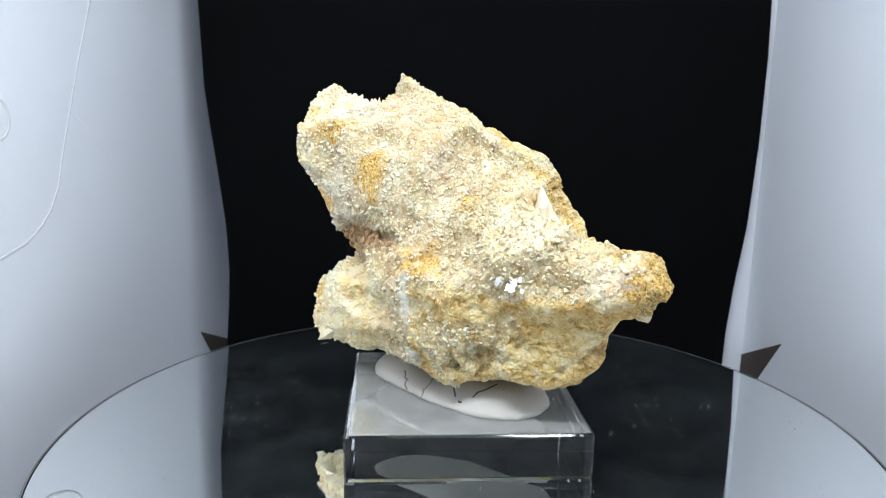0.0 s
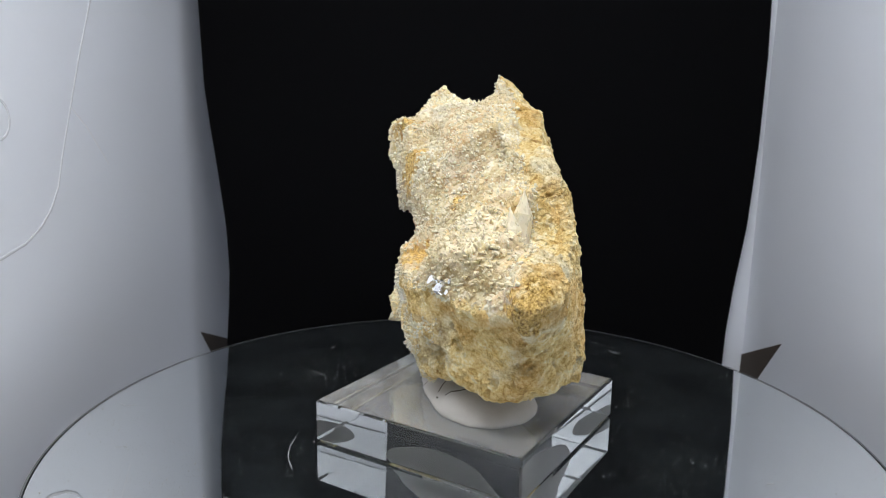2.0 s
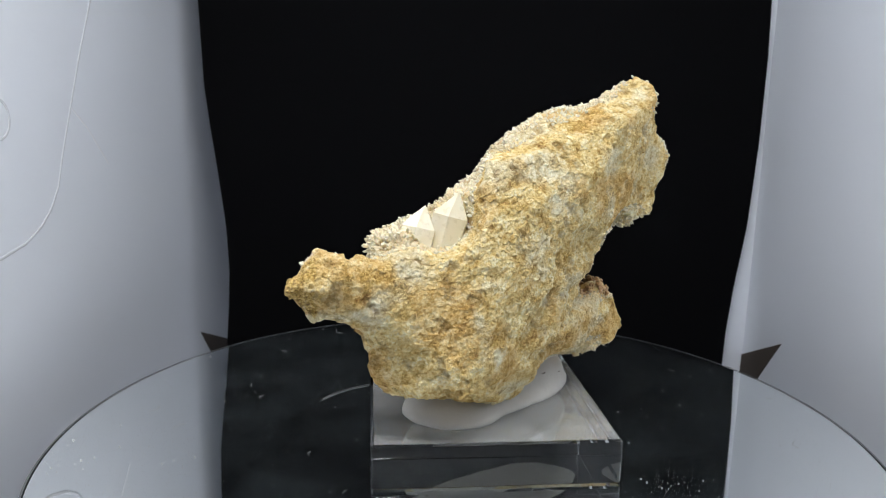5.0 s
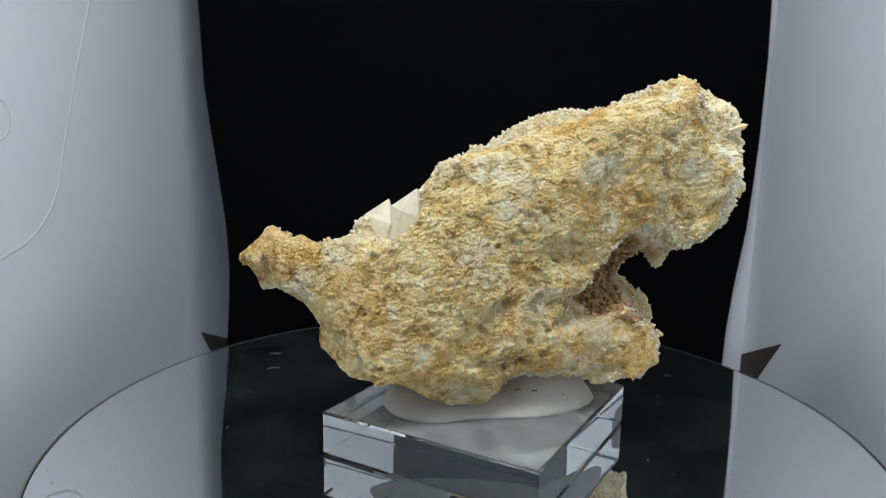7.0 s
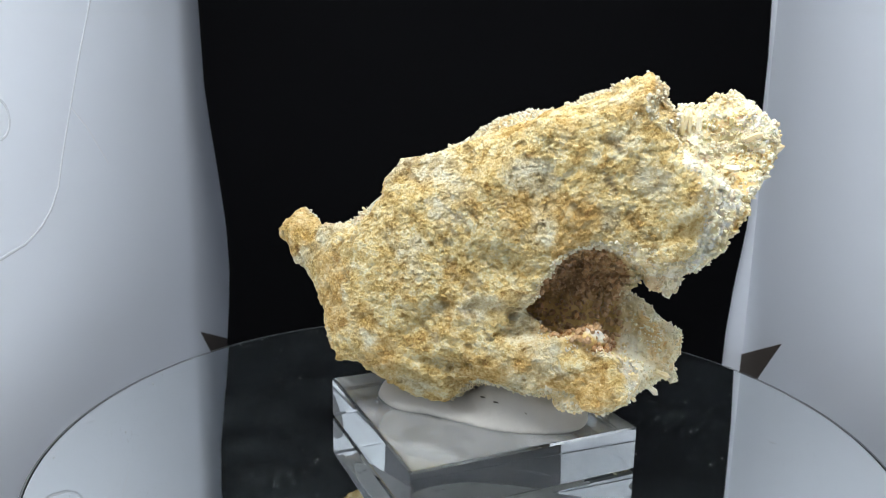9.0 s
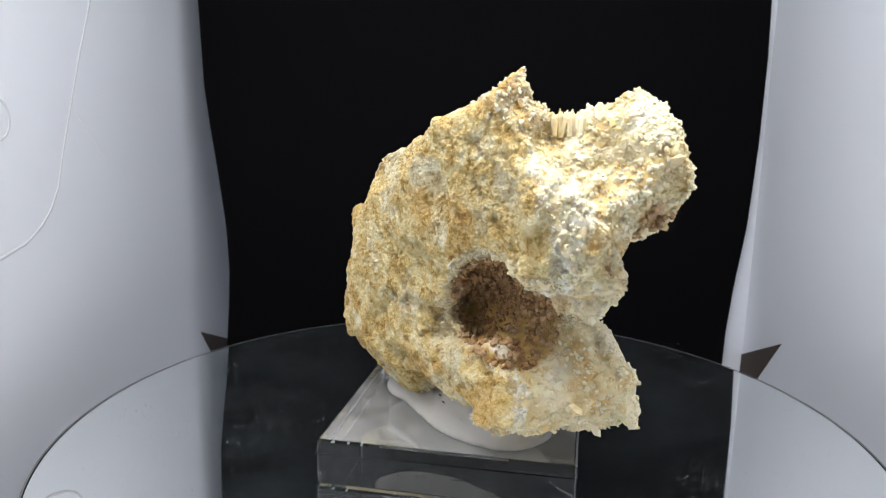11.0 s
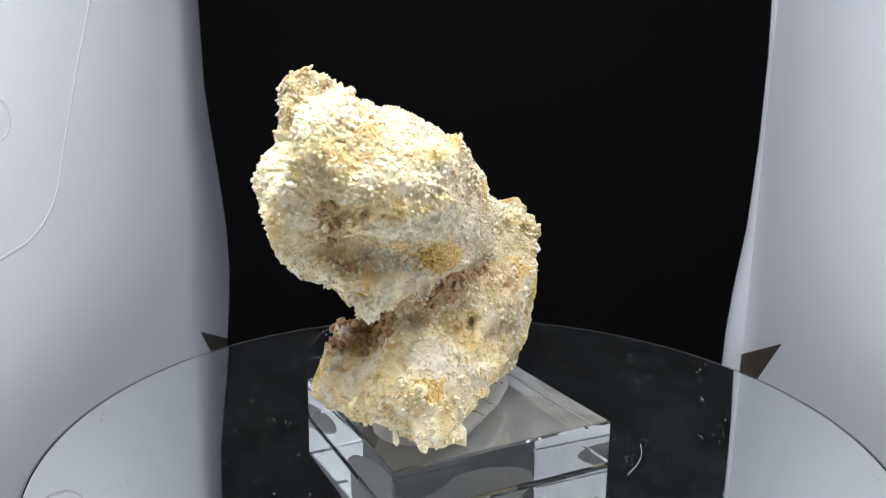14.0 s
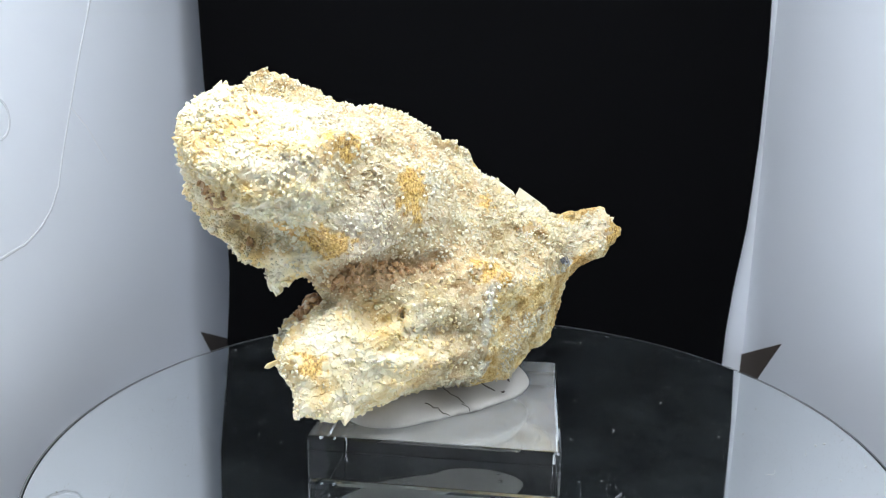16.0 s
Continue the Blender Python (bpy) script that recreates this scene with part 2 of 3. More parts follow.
def flat_piece(points, normal, thick=0.0006):
    bm = bmesh.new()
    nv = Vector(normal) * thick
    a = [bm.verts.new(p) for p in points]
    b = [bm.verts.new(Vector(p) + nv) for p in points]
    bm.faces.new(a)
    bm.faces.new(b)
    for i in range(len(points)):
        j = (i + 1) % len(points)
        bm.faces.new((a[i], a[j], b[j], b[i]))
    bmesh.ops.recalc_face_normals(bm, faces=bm.faces[:])
    return bm


part("corner_gap", flat_piece([(-XW, 0.152, -0.028), (-XW, 0.191, -0.0443), (-XW, 0.191, -0.053), (-XW, 0.165, -0.0425)], (1, 0, 0)), GAP, wall_left, "flat dark piece for the unlit triangular gap at the folded corner")
part("corner_gap", flat_piece([(XR, 0.1065, -0.0114), (XR, 0.1425, -0.0280), (XR, 0.1425, -0.0390), (XR, 0.1250, -0.0320)], (-1, 0, 0)), GAP, wall_right, "flat dark piece for the unlit triangular gap at the folded corner")

# ---- turntable ----
turntable = new("turntable")
tagged(turntable, "round mirror-topped turntable, dusty, with a hair on it", "turntable")
part("mirror_plate", disc_bm(0.0900, -0.0028, 0.0, 0.0002), MIRROR, turntable, "dusty round mirror")
rim_bm = disc_bm(0.0906, -0.0030, -0.0001, 0.0003)
bmesh.ops.delete(rim_bm, geom=[f for f in rim_bm.faces if len(f.verts) > 4], context="FACES_ONLY")
part("rim", rim_bm, RIM, turntable, "dark ground glass rim")
ring = bmesh.new()
ring_verts = [[ring.verts.new((r * math.cos(a), r * math.sin(a), 0.00012)) for a in (2 * math.pi * i / 256 for i in range(256))] for r in (0.0901, 0.0905)]
for i in range(256):
    ring.faces.new((ring_verts[0][i], ring_verts[1][i], ring_verts[1][(i + 1) % 256], ring_verts[0][(i + 1) % 256]))
part("edge_line", ring, EDGE, turntable, "thin grey ring for the highlight along the mirror's edge")
part("drum", disc_bm(0.080, -0.0597, -0.0032, 0.002), DRUM, turntable, "black plastic base")


def specks(n, place, size, z):
    """Small flat grains: (verts, faces)."""
    verts, faces = [], []
    for _ in range(n):
        x, y = place()
        s = size * random.uniform(0.4, 1.0) * (2.2 if random.random() < 0.06 else 1.0)
        a, k, b = random.uniform(0, 6.28), random.uniform(0.4, 1.0), len(verts)
        for i in range(5):
            t = a + i * 1.2566
            r = s * random.uniform(0.7, 1.2)
            verts.append((x + r * math.cos(t), y + r * k * math.sin(t), z))
        verts.append((x, y, z + s * 0.6))
        faces += [(b + i, b + (i + 1) % 5, b + 5) for i in range(5)]
    return verts, faces


def on_disc():
    r, a = 0.089 * math.sqrt(random.random()), random.uniform(0, 6.2832)
    return r * math.cos(a), r * math.sin(a)


def smudge_spot(centres, spread):
    c = random.choice(centres)
    return c[0] + random.gauss(0, spread), c[1] + random.gauss(0, spread)


random.seed(11)
v, f = specks(1700, on_disc, 0.00012, 0.0001)
tagged(link("dust", v, f, DUST, turntable, "scattered pale dust"), kind="stuff")
centres = [on_disc() for _ in range(26)]
v, f = specks(700, lambda: smudge_spot(centres, 0.0045), 0.00013, 0.0001)
tagged(link("dust", v, f, DUST, turntable, "clustered pale dust"), kind="stuff")


def hair(points, radius, z):
    bm = bmesh.new()
    pts = []
    for a, b in zip(points, points[1:]):
        pts += [Vector(a).lerp(Vector(b), i / 5) for i in range(5)]
    pts.append(Vector(points[-1]))
    rings = []
    for q in pts:
        rings.append([bm.verts.new((q.x + radius * math.cos(t), q.y + radius * math.sin(t) * 0.4, z + radius * math.sin(t))) for t in (0.5, 2.1, 3.7, 5.3)])
    for a, b in zip(rings, rings[1:]):
        for i in range(4):
            bm.faces.new((a[i], a[(i + 1) % 4], b[(i + 1) % 4], b[i]))
    return bm


part("hair", hair([(0.0361, -0.0166), (0.0345, -0.0197), (0.0322, -0.0226), (0.0295, -0.0252), (0.0258, -0.0277)], 0.00005, 0.0002), DUST, turntable, "short pale fibre")
for _ in range(12):
    x, y = on_disc()
    a, s = random.uniform(0, 6.28), random.uniform(0.0008, 0.0022)
    p1 = (x + s * math.cos(a), y + s * math.sin(a))
    p2 = (x + 1.8 * s * math.cos(a + 0.5), y + 1.8 * s * math.sin(a + 0.5))
    part("fibre", hair([(x, y), p1, p2], 0.00003, 0.0001), DUST, turntable)

# ---- acrylic stand ----
acrylic_stand = new("acrylic_stand")
tagged(acrylic_stand, "clear square acrylic display stand with sharp polished edges, on the mirror", "display stand")
block = part("block", box_bm(-0.025, 0.025, -0.02525, 0.02525, 0.0003, 0.0097, 0.0004, 1), ACRYLIC, acrylic_stand)
film = part("pale_film", flat_piece([(-0.0244, -0.02465, 0.00975), (0.0244, -0.02465, 0.00975), (0.0244, 0.02465, 0.00975), (-0.0244, 0.02465, 0.00975)], (0, 0, 1), 0.00003), FILM, acrylic_stand, "thin dust film")
for x0, x1, y0, y1, out in ((-0.0246, 0.0246, -0.02530, -0.02530, (0, -1, 0)), (-0.0246, 0.0246, 0.02530, 0.02530, (0, 1, 0)), (-0.02505, -0.02505, -0.0248, 0.0248, (-1, 0, 0)), (0.02505, 0.02505, -0.0248, 0.0248, (1, 0, 0))):
    side = part("pale_film", flat_piece([(x0, y0, 0.0008), (x1, y1, 0.0008), (x1, y1, 0.0092), (x0, y0, 0.0092)], out, 0.00003), SIDE_LIFT, acrylic_stand, "faint pale film added to lift the side faces")
    side.matrix_basis = pose(-0.003785, -0.001112, 0, 0, 0, 8.13)
film.matrix_basis = pose(-0.003785, -0.001112, 0, 0, 0, 8.13)
block.matrix_basis = pose(-0.003785, -0.001112, 0, 0, 0, 8.13)
v, f = specks(60, lambda: (-0.002 + random.gauss(0, 0.003), 0.0195 + random.gauss(0, 0.0018)), 0.00014, 0.0098)
v2, f2 = specks(120, lambda: (-0.004 + random.uniform(-0.022, 0.022), -0.001 + random.uniform(-0.022, 0.022)), 0.00009, 0.0098)
tagged(link("grains", v + v2, f + [tuple(i + len(v) for i in q) for q in f2], DUST, acrylic_stand, "tiny pale sand grains"), kind="stuff")


# ---- lumps: smooth blends of ellipsoids turned into a surface ----
def lattice(p, scale, seed):
    """Value noise in -1..1 at points p (n, 3)."""
    q = p / scale
    i = np.floor(q).astype(np.int64)
    w = q - i
    w = w * w * (3 - 2 * w)
    out = np.zeros(len(p), np.float32)
    for dx in (0, 1):
        for dy in (0, 1):
            for dz in (0, 1):
                h = (i[:, 0] + dx) * 374761393 + (i[:, 1] + dy) * 668265263 + (i[:, 2] + dz) * 2147483647 + seed * 974711
                h = (h ^ (h >> 13)) * 1274126177
                h = ((h ^ (h >> 16)) & 0xFFFF) / 32767.5 - 1
                out += h * (w[:, 0] if dx else 1 - w[:, 0]) * (w[:, 1] if dy else 1 - w[:, 1]) * (w[:, 2] if dz else 1 - w[:, 2])
    return out


class Lumps:
    """A solid on a grid; all in millimetres, in the specimen's own directions: along, across and up."""

    def __init__(self, low, high, step):
        self.step = step
        self.axes = [np.arange(a, b, step) for a, b in zip(low, high)]
        self.field = np.full([len(a) for a in self.axes], -9.0, np.float32)

    def lump(self, x, y, z, a, b, c, rx=0, ry=0, rz=0, carve=False, k=1.0):
        reach = max(a, b, c) * 1.0 + 7
        cut = tuple(slice(*np.searchsorted(ax, (m - reach, m + reach))) for ax, m in zip(self.axes, (x, y, z)))
        g = np.stack(np.meshgrid(*(ax[s] for ax, s in zip(self.axes, cut)), indexing="ij"), -1) - np.array((x, y, z))
        rot = np.array(Euler((radians(rx), radians(ry), radians(rz))).to_matrix())
        q = (g @ rot) / np.array((a, b, c))
        f = ((1 - np.sqrt((q ** 2).sum(-1))) * (a * b * c) ** (1 / 3)).astype(np.float32)
        old = self.field[cut]
        self.field[cut] = -np.logaddexp(-k * old, k * f) / k if carve else np.logaddexp(k * old, k * f) / k

    def smooth(self, times):
        for _ in range(times):
            for ax in range(3):
                F = self.field
                self.field = (2 * F + np.roll(F, 1, ax) + np.roll(F, -1, ax)) / 4

    def roughen(self, *layers):
        near = np.argwhere(np.abs(self.field) < 4)
        p = np.stack([ax[near[:, i]] for i, ax in enumerate(self.axes)], -1)
        d = sum(amp * lattice(p, scale, seed) for amp, scale, seed in layers)
        self.field[tuple(near.T)] += d.astype(np.float32)

    def surface(self):
        """Vertices and quads of the solid's skin (surface nets)."""
        F, n = self.field, np.array(self.field.shape)
        ins = F > 0
        num = np.zeros(n, np.int32)
        acc = np.zeros((*n, 3))
        quads = []
        for ax in range(3):
            lo = [slice(None)] * 3
            hi = [slice(None)] * 3
            lo[ax], hi[ax] = slice(0, -1), slice(1, None)
            e = np.argwhere(ins[tuple(lo)] != ins[tuple(hi)])
            e = e[(e > 0).all(1) & (e < n - 2).all(1)]
            nxt = e.copy()
            nxt[:, ax] += 1
            fa, fb = F[tuple(e.T)], F[tuple(nxt.T)]
            pt = e.astype(float)
            pt[:, ax] += fa / (fa - fb)
            o1, o2 = [i for i in range(3) if i != ax]
            cells = []
            for s1, s2 in ((0, 0), (1, 0), (1, 1), (0, 1)):
                c = e.copy()
                c[:, o1] -= s1
                c[:, o2] -= s2
                np.add.at(num, tuple(c.T), 1)
                np.add.at(acc, tuple(c.T), pt)
                cells.append(np.ravel_multi_index(c.T, n))
            q = np.stack(cells, -1)
            flip = (fa > 0) ^ (ax == 1)
            q[flip] = q[flip][:, ::-1]
            quads.append(q)
        used = np.flatnonzero(num.ravel())
        index = np.full(num.size, -1)
        index[used] = np.arange(len(used))
        pos = acc.reshape(-1, 3)[used] / num.ravel()[used][:, None]
        low = np.array([a[0] for a in self.axes])
        return low + pos * self.step, index[np.concatenate(quads)]


TURN = radians(36)


def to_table(p):
    """From the specimen's directions, in millimetres, to the turntable's, in metres."""
    c, s = math.cos(TURN), math.sin(TURN)
    return np.stack([p[:, 0] * c + p[:, 1] * s, p[:, 0] * s - p[:, 1] * c, p[:, 2]], -1) / 1000


def normals_of(verts, quads):
    nf = np.cross(verts[quads[:, 2]] - verts[quads[:, 0]], verts[quads[:, 3]] - verts[quads[:, 1]])
    nv = np.zeros_like(verts)
    for i in range(4):
        np.add.at(nv, quads[:, i], nf)
    return nv / (np.linalg.norm(nv, axis=1)[:, None] + 1e-9)


def smoothstep(a, b, x):
    t = np.clip((x - a) / (b - a), 0, 1)
    return t * t * (3 - 2 * t)


def fast_mesh(name, verts, quads, material):
    me = bpy.data.meshes.new(name)
    me.from_pydata(verts.tolist(), [], quads.tolist())
    me.materials.append(material)
    return me


# ---- putty pad between the block and the specimen ----
pad = Lumps((-36, -24, 5), (28, 22, 26), 0.7)
pad.lump(-6, -1.5, 9.7, 22.5, 11.5, 3.4, 0, 0, -9)
pad.lump(7, -7.5, 9.7, 9, 8.5, 4.2)
pad.lump(-18, 3, 9.9, 10, 9, 5.0)
pad.lump(-16, -3, 11, 11, 7.0, 8.0, 0, 8, -20)
pad.lump(3.5, -4, 11.0, 13, 9.5, 5.0)
pad.field[:, :, pad.axes[2] < 9.8] = np.minimum(pad.field[:, :, pad.axes[2] < 9.8], -0.5)
pad.roughen((0.25, 5.0, 4), (0.08, 1.6, 5))
pv, pq = pad.surface()
putty = new("putty_pad", fast_mesh("putty_pad", to_table(pv), pq, PUTTY))
putty.data.shade_smooth()


def on_skin(points, verts, normals, lift):
    """Points laid onto the nearest place of a skin, in its own directions."""
    out = []
    for q in points:
        i = int(np.argmin(((verts - np.array(q)) ** 2).sum(1)))
        out.append(verts[i] + normals[i] * lift)
    return to_table(np.array(out))


pn = normals_of(pv, pq)
if ((pv - pv.mean(0)) * pn).sum() < 0:
    pn = -pn


def crack(a, b, c, d, width):
    """A dark crack through four places of the putty."""
    way = []
    for p, q in ((a, b), (b, c), (c, d)):
        way += [tuple(np.array(p) + (np.array(q) - np.array(p)) * t / 3 + np.random.default_rng(int(t + 7 * abs(p[0]))).normal(size=3) * 0.2) for t in range(3)]
    pts = on_skin(way + [d], pv, pn, 0.06)
    bm = ribbon(pts, width, 0.00001, (0.35, -0.35, 0.85))
    return part("crack", bm, CRACK, putty, "dark crack")


crack((9.6, -1.8, 15), (9.4, -0.5, 13), (8.8, 2.4, 11.5), (8.0, 5.0, 10.2), 0.0005)
crack((-12.4, 8.4, 13), (-10.5, 9.4, 12), (-9, 10.2, 11.3), (-7.6, 11.0, 10.3), 0.0003)
crack((-6.2, 3.0, 13), (-4.6, 6.0, 12), (-3.7, 8.0, 11.2), (-3.0, 10.0, 10.4), 0.00025)
crack((2.0, 2.4, 13), (3.0, 3.4, 12.5), (3.6, 4.6, 12), (4.8, 5.2, 11.6), 0.0004)
for q in ((11.5, -2.6, 11.5), (12.3, -4.0, 11.4), (6.2, 5.2, 11.4), (13.2, -8.5, 11), (-15, -9.5, 15), (-12, -9.5, 15.5), (-20, -6, 13)):
    c = on_skin([q], pv, pn, 0.02)[0]
    part("pit", hair([(c[0], c[1]), (c[0] + 0.0004, c[1] + 0.0003), (c[0] + 0.0006, c[1] + 0.0008)], 0.0002, c[2]), CRACK, putty, "small dark pit")
tagged(putty, "off-white cracked putty pad pressed onto the acrylic block", "putty")

# ---- the mineral specimen ----
rock = Lumps((-66, -30, 9), (54, 30, 89), 0.45)
lump = rock.lump
lump(-1.1, -4.2, 17.5, 4.6, 8.5, 13.4, 102, 82, -173)
lump(-32.0, 5.7, 18.1, 2.9, 7.8, 14.1, -84, 65, -169)
lump(12.7, -11.8, 18.9, 3.0, 8.4, 16.3, 142, 69, -44)
lump(-7.9, 6.5, 19.1, 3.3, 9.5, 28.8, 93, -62, -112)
lump(-38.2, 3.6, 23.8, 3.1, 5.8, 13.7, 77, 17, -174)
lump(-11.4, -12.5, 25.8, 3.7, 7.4, 32.4, 91, -10, 75)
lump(23.0, -17.1, 25.9, 2.3, 5.3, 7.3, 81, -17, 129)
lump(-19.2, 2.5, 27.2, 12.1, 15.8, 23.0, -84, -80, 68)
lump(18.4, 0.3, 29.2, 3.1, 9.0, 24.3, -59, -17, -131)
lump(1.6, 10.9, 32.8, 3.2, 13.2, 15.3, -46, -5, -109)
lump(-21.6, 13.8, 33.6, 3.2, 8.5, 24.4, -120, -18, 90)
lump(19.1, -20.1, 36.8, 1.7, 8.3, 13.2, 42, 7, 103)
lump(-4.1, -18.0, 40.4, 2.5, 16.1, 27.2, 39, 2, -104)
lump(32.4, -13.9, 41.3, 4.0, 6.8, 13.6, 112, -4, -77)
lump(21.3, -0.4, 41.8, 4.6, 5.4, 26.8, 88, -12, -120)
lump(-13.1, -2.5, 47.7, 14.1, 20.1, 49.7, 63, 20, -113)
lump(12.7, 0.8, 49.2, 2.3, 9.5, 11.5, -107, 61, -110)
lump(-48.5, 5.1, 50.0, 2.7, 6.4, 13.8, -15, 38, -175)
lump(11.5, -13.4, 51.5, 4.1, 8.1, 25.8, 145, 52, 145)
lump(-41.3, 15.5, 53.0, 2.3, 9.7, 14.4, 142, 29, 113)
lump(-16.0, 10.3, 53.1, 3.8, 11.1, 31.7, 61, 4, -116)
lump(-44.9, -4.5, 53.1, 2.6, 7.7, 13.0, 67, 15, -116)
lump(-26.8, -12.3, 54.9, 3.0, 14.9, 22.0, 43, 11, -111)
lump(3.8, -16.2, 60.0, 2.0, 3.6, 7.4, 139, 34, 116)
lump(-48.2, 15.8, 65.3, 3.1, 6.3, 11.3, 108, -18, 109)
lump(-12.6, -11.7, 67.0, 2.9, 7.8, 19.1, 131, 60, 120)
lump(-46.8, -4.5, 68.0, 3.2, 5.9, 13.5, -52, -3, -125)
lump(-26.0, 5.5, 68.3, 2.9, 10.5, 23.8, -99, 62, -127)
lump(-52.6, 7.7, 70.8, 4.6, 5.4, 6.7, -9, -32, -163)
lump(-32.7, -8.8, 73.4, 3.3, 3.8, 11.7, -163, -62, -29)
lump(36.6, -13.2, 44.4, 8.5, 4.4, 4.2, 0, -14, 0)
lump(-34, -10, 74.3, 9, 2.6, 3.0, 0, 15, 0)
lump(31, -12.5, 41.0, 7, 5, 5.5)
lump(-37, -5.5, 26.5, 7, 3.5, 5)
lump(-48.5, -5, 62, 4.0, 3.5, 8)
# dents and hollows
lump(15.4, 6.6, 23.5, 4.0, 4.0, 4.3, 152, -44, -160, carve=True)
lump(-0.8, -23.4, 27.7, 4.0, 4.2, 20.0, -151, -40, -57, carve=True)
lump(-39.7, 1.3, 32.5, 4.5, 6.0, 9.0, -40, -21, -136, carve=True)
lump(-13.2, 18.0, 29.8, 3.4, 4.4, 10.0, -101, -63, 99, carve=True)
lump(-23.7, 13.5, 35.5, 3.2, 4.0, 7.0, 78, 24, -107, carve=True)
lump(-34.4, -2.0, 40.5, 4.0, 4.2, 11.0, 27, -52, 73, carve=True)
lump(28.8, 5.2, 45.0, 6.2, 9.9, 20.0, 96, -20, -164, carve=True)
lump(8.2, 9.0, 45.2, 3.8, 7.0, 10.4, 73, 30, -99, carve=True)
lump(-13.9, 16.6, 45.7, 3.6, 7.5, 15.0, 55, -4, 90, carve=True)
lump(-46.0, 16.8, 51.1, 4.2, 7.4, 20.0, 113, 78, 157, carve=True)
lump(-2.9, 3.6, 57.5, 4.0, 4.7, 20.0, -29, 34, -157, carve=True)
lump(-30.4, 22.5, 58.5, 4.0, 6.8, 12.9, -6, 12, -116, carve=True)
lump(-28.5, -19.0, 63.9, 4.0, 5.6, 13.7, -0, 13, -124, carve=True)
lump(-18.1, 11.0, 66.5, 3.4, 4.4, 8.0, 78, 36, -116, carve=True)
lump(-54.4, 0.0, 68.2, 4.0, 5.7, 10.1, -70, -25, -134, carve=True)
lump(17, -15.5, 55.3, 9, 8.5, 9.3, carve=True)
lump(15.0, -2.0, 47.0, 7.5, 6, 7)
lump(30, -12.5, 41.3, 7.5, 4.2, 4.2)
lump(-22, 7.5, 36, 8, 5, 7)
lump(-47.5, 0.5, 80.0, 12, 4.5, 7.5, 0, 0, 34, carve=True)
rock.smooth(2)
rock.field += 0.25
# the hollow between the upper and the lower lobe, open through the back
lump(-36, -9, 43, 8.5, 8, 7.5, carve=True)
lump(-31, -6, 40, 9, 7, 8, carve=True)
lump(-37, -2, 37.5, 9, 7.5, 8, carve=True)
lump(-25.5, -6.5, 37, 8, 3.2, 5, carve=True)
lump(-46, 6, 39.5, 7.5, 9, 5.0, carve=True)
lump(47, -15.5, 38.7, 2.6, 2.8, 2.4, carve=True)
lump(21.5, -20, 14.5, 2.6, 2.6, 2.6, carve=True)
lump(-53, -3.5, 72.5, 7, 4.0, 5, 0, 0, 20, carve=True)
lump(-8.5 + 17, 7.9, 21.1, 0.9, 1.4, 0.9, carve=True)
# trimmed flats, ledges and knobs of the broken outline
lump(30.4, -3.9, 26, 15.6, 12.6, 5.3, 79, 23, -54, carve=True, k=3.0)
lump(30.3, -18.3, 29, 8, 3.5, 13.5, -33, -54, -110, carve=True, k=3.0)
lump(18.1, -0.9, 55.4, 15.6, 11.7, 4.9, -30, 6, -40, carve=True, k=3.0)
lump(-17.7, -17.4, 69.1, 15.6, 2.1, 9.6, -33, 41, -14, carve=True, k=3.0)
lump(4, 1.7, 11.2, 6.6, 12.4, 2.9, 5, -57, 8, carve=True, k=3.0)
lump(-2, -12.9, 68.8, 3.9, 15.6, 7.9, -55, -71, -27, carve=True, k=3.0)
lump(-41.9, -6.1, 26.2, 2.2, 8, 7.7, -8, 18, 34, carve=True, k=3.0)
lump(-31.9, -10.4, 78.3, 10.1, 2.8, 15.6, -85, 37, -69, carve=True, k=3.0)
lump(2.6, -21.1, 60, 2, 6.7, 14, -58, 22, 83, carve=True, k=3.0)
lump(1.4, -20.6, 18.4, 9.3, 14.3, 2.7, -36, 52, 33, carve=True, k=3.0)
lump(-5.3, 13, 17, 2, 15.6, 12.8, -141, -59, -90, carve=True, k=3.0)
lump(19.4, -5.5, 15.4, 2.2, 13, 12.6, -32, 67, 70, carve=True, k=3.0)
lump(-30.7, 4.2, 77, 4.1, 15.6, 9.1, 16, -91, -79, carve=True, k=3.0)
lump(-38.1, 4.2, 14.8, 3.6, 6.4, 9.9, 11, -70, -59, carve=True, k=3.0)
lump(-10.7, 16.4, 21.3, 2, 12.9, 3.7, -12, 20, 77, carve=True, k=3.0)
lump(-26.7, 16.3, 43.1, 2.9, 4.5, 15.6, -82, -3, -98, carve=True, k=3.0)
lump(24.3, 1.6, 30.9, 9.9, 2.5, 7.2, -15, 28, -40, carve=True, k=3.0)
lump(-13.6, -3, 13.1, 9.9, 3.4, 8.2, 86, -17, -88, carve=True, k=3.0)
lump(-17.9, -13.1, 71.9, 2.1, 7.3, 4.6, -12, -43, -57, carve=True, k=3.0)
lump(-21.7, -19, 42.5, 7.3, 4.8, 11.1, -46, 70, -59, carve=True, k=3.0)
lump(44.3, -11.2, 47.4, 5.3, 5.8, 2, 46, 28, 76, carve=True, k=3.0)
lump(17, -17.6, 16.6, 2.9, 9.3, 10, -15, 108, 96, carve=True, k=3.0)
lump(-24.4, -7.8, 77, 3.7, 11.9, 5.5, -8, -68, 39, carve=True, k=3.0)
lump(8.5, -9.3, 62.1, 5.5, 4.3, 15.6, -86, 37, 31, carve=True, k=3.0)
lump(-37, 16.7, 71.9, 15.1, 5.4, 2, -25, -4, -2, carve=True, k=3.0)
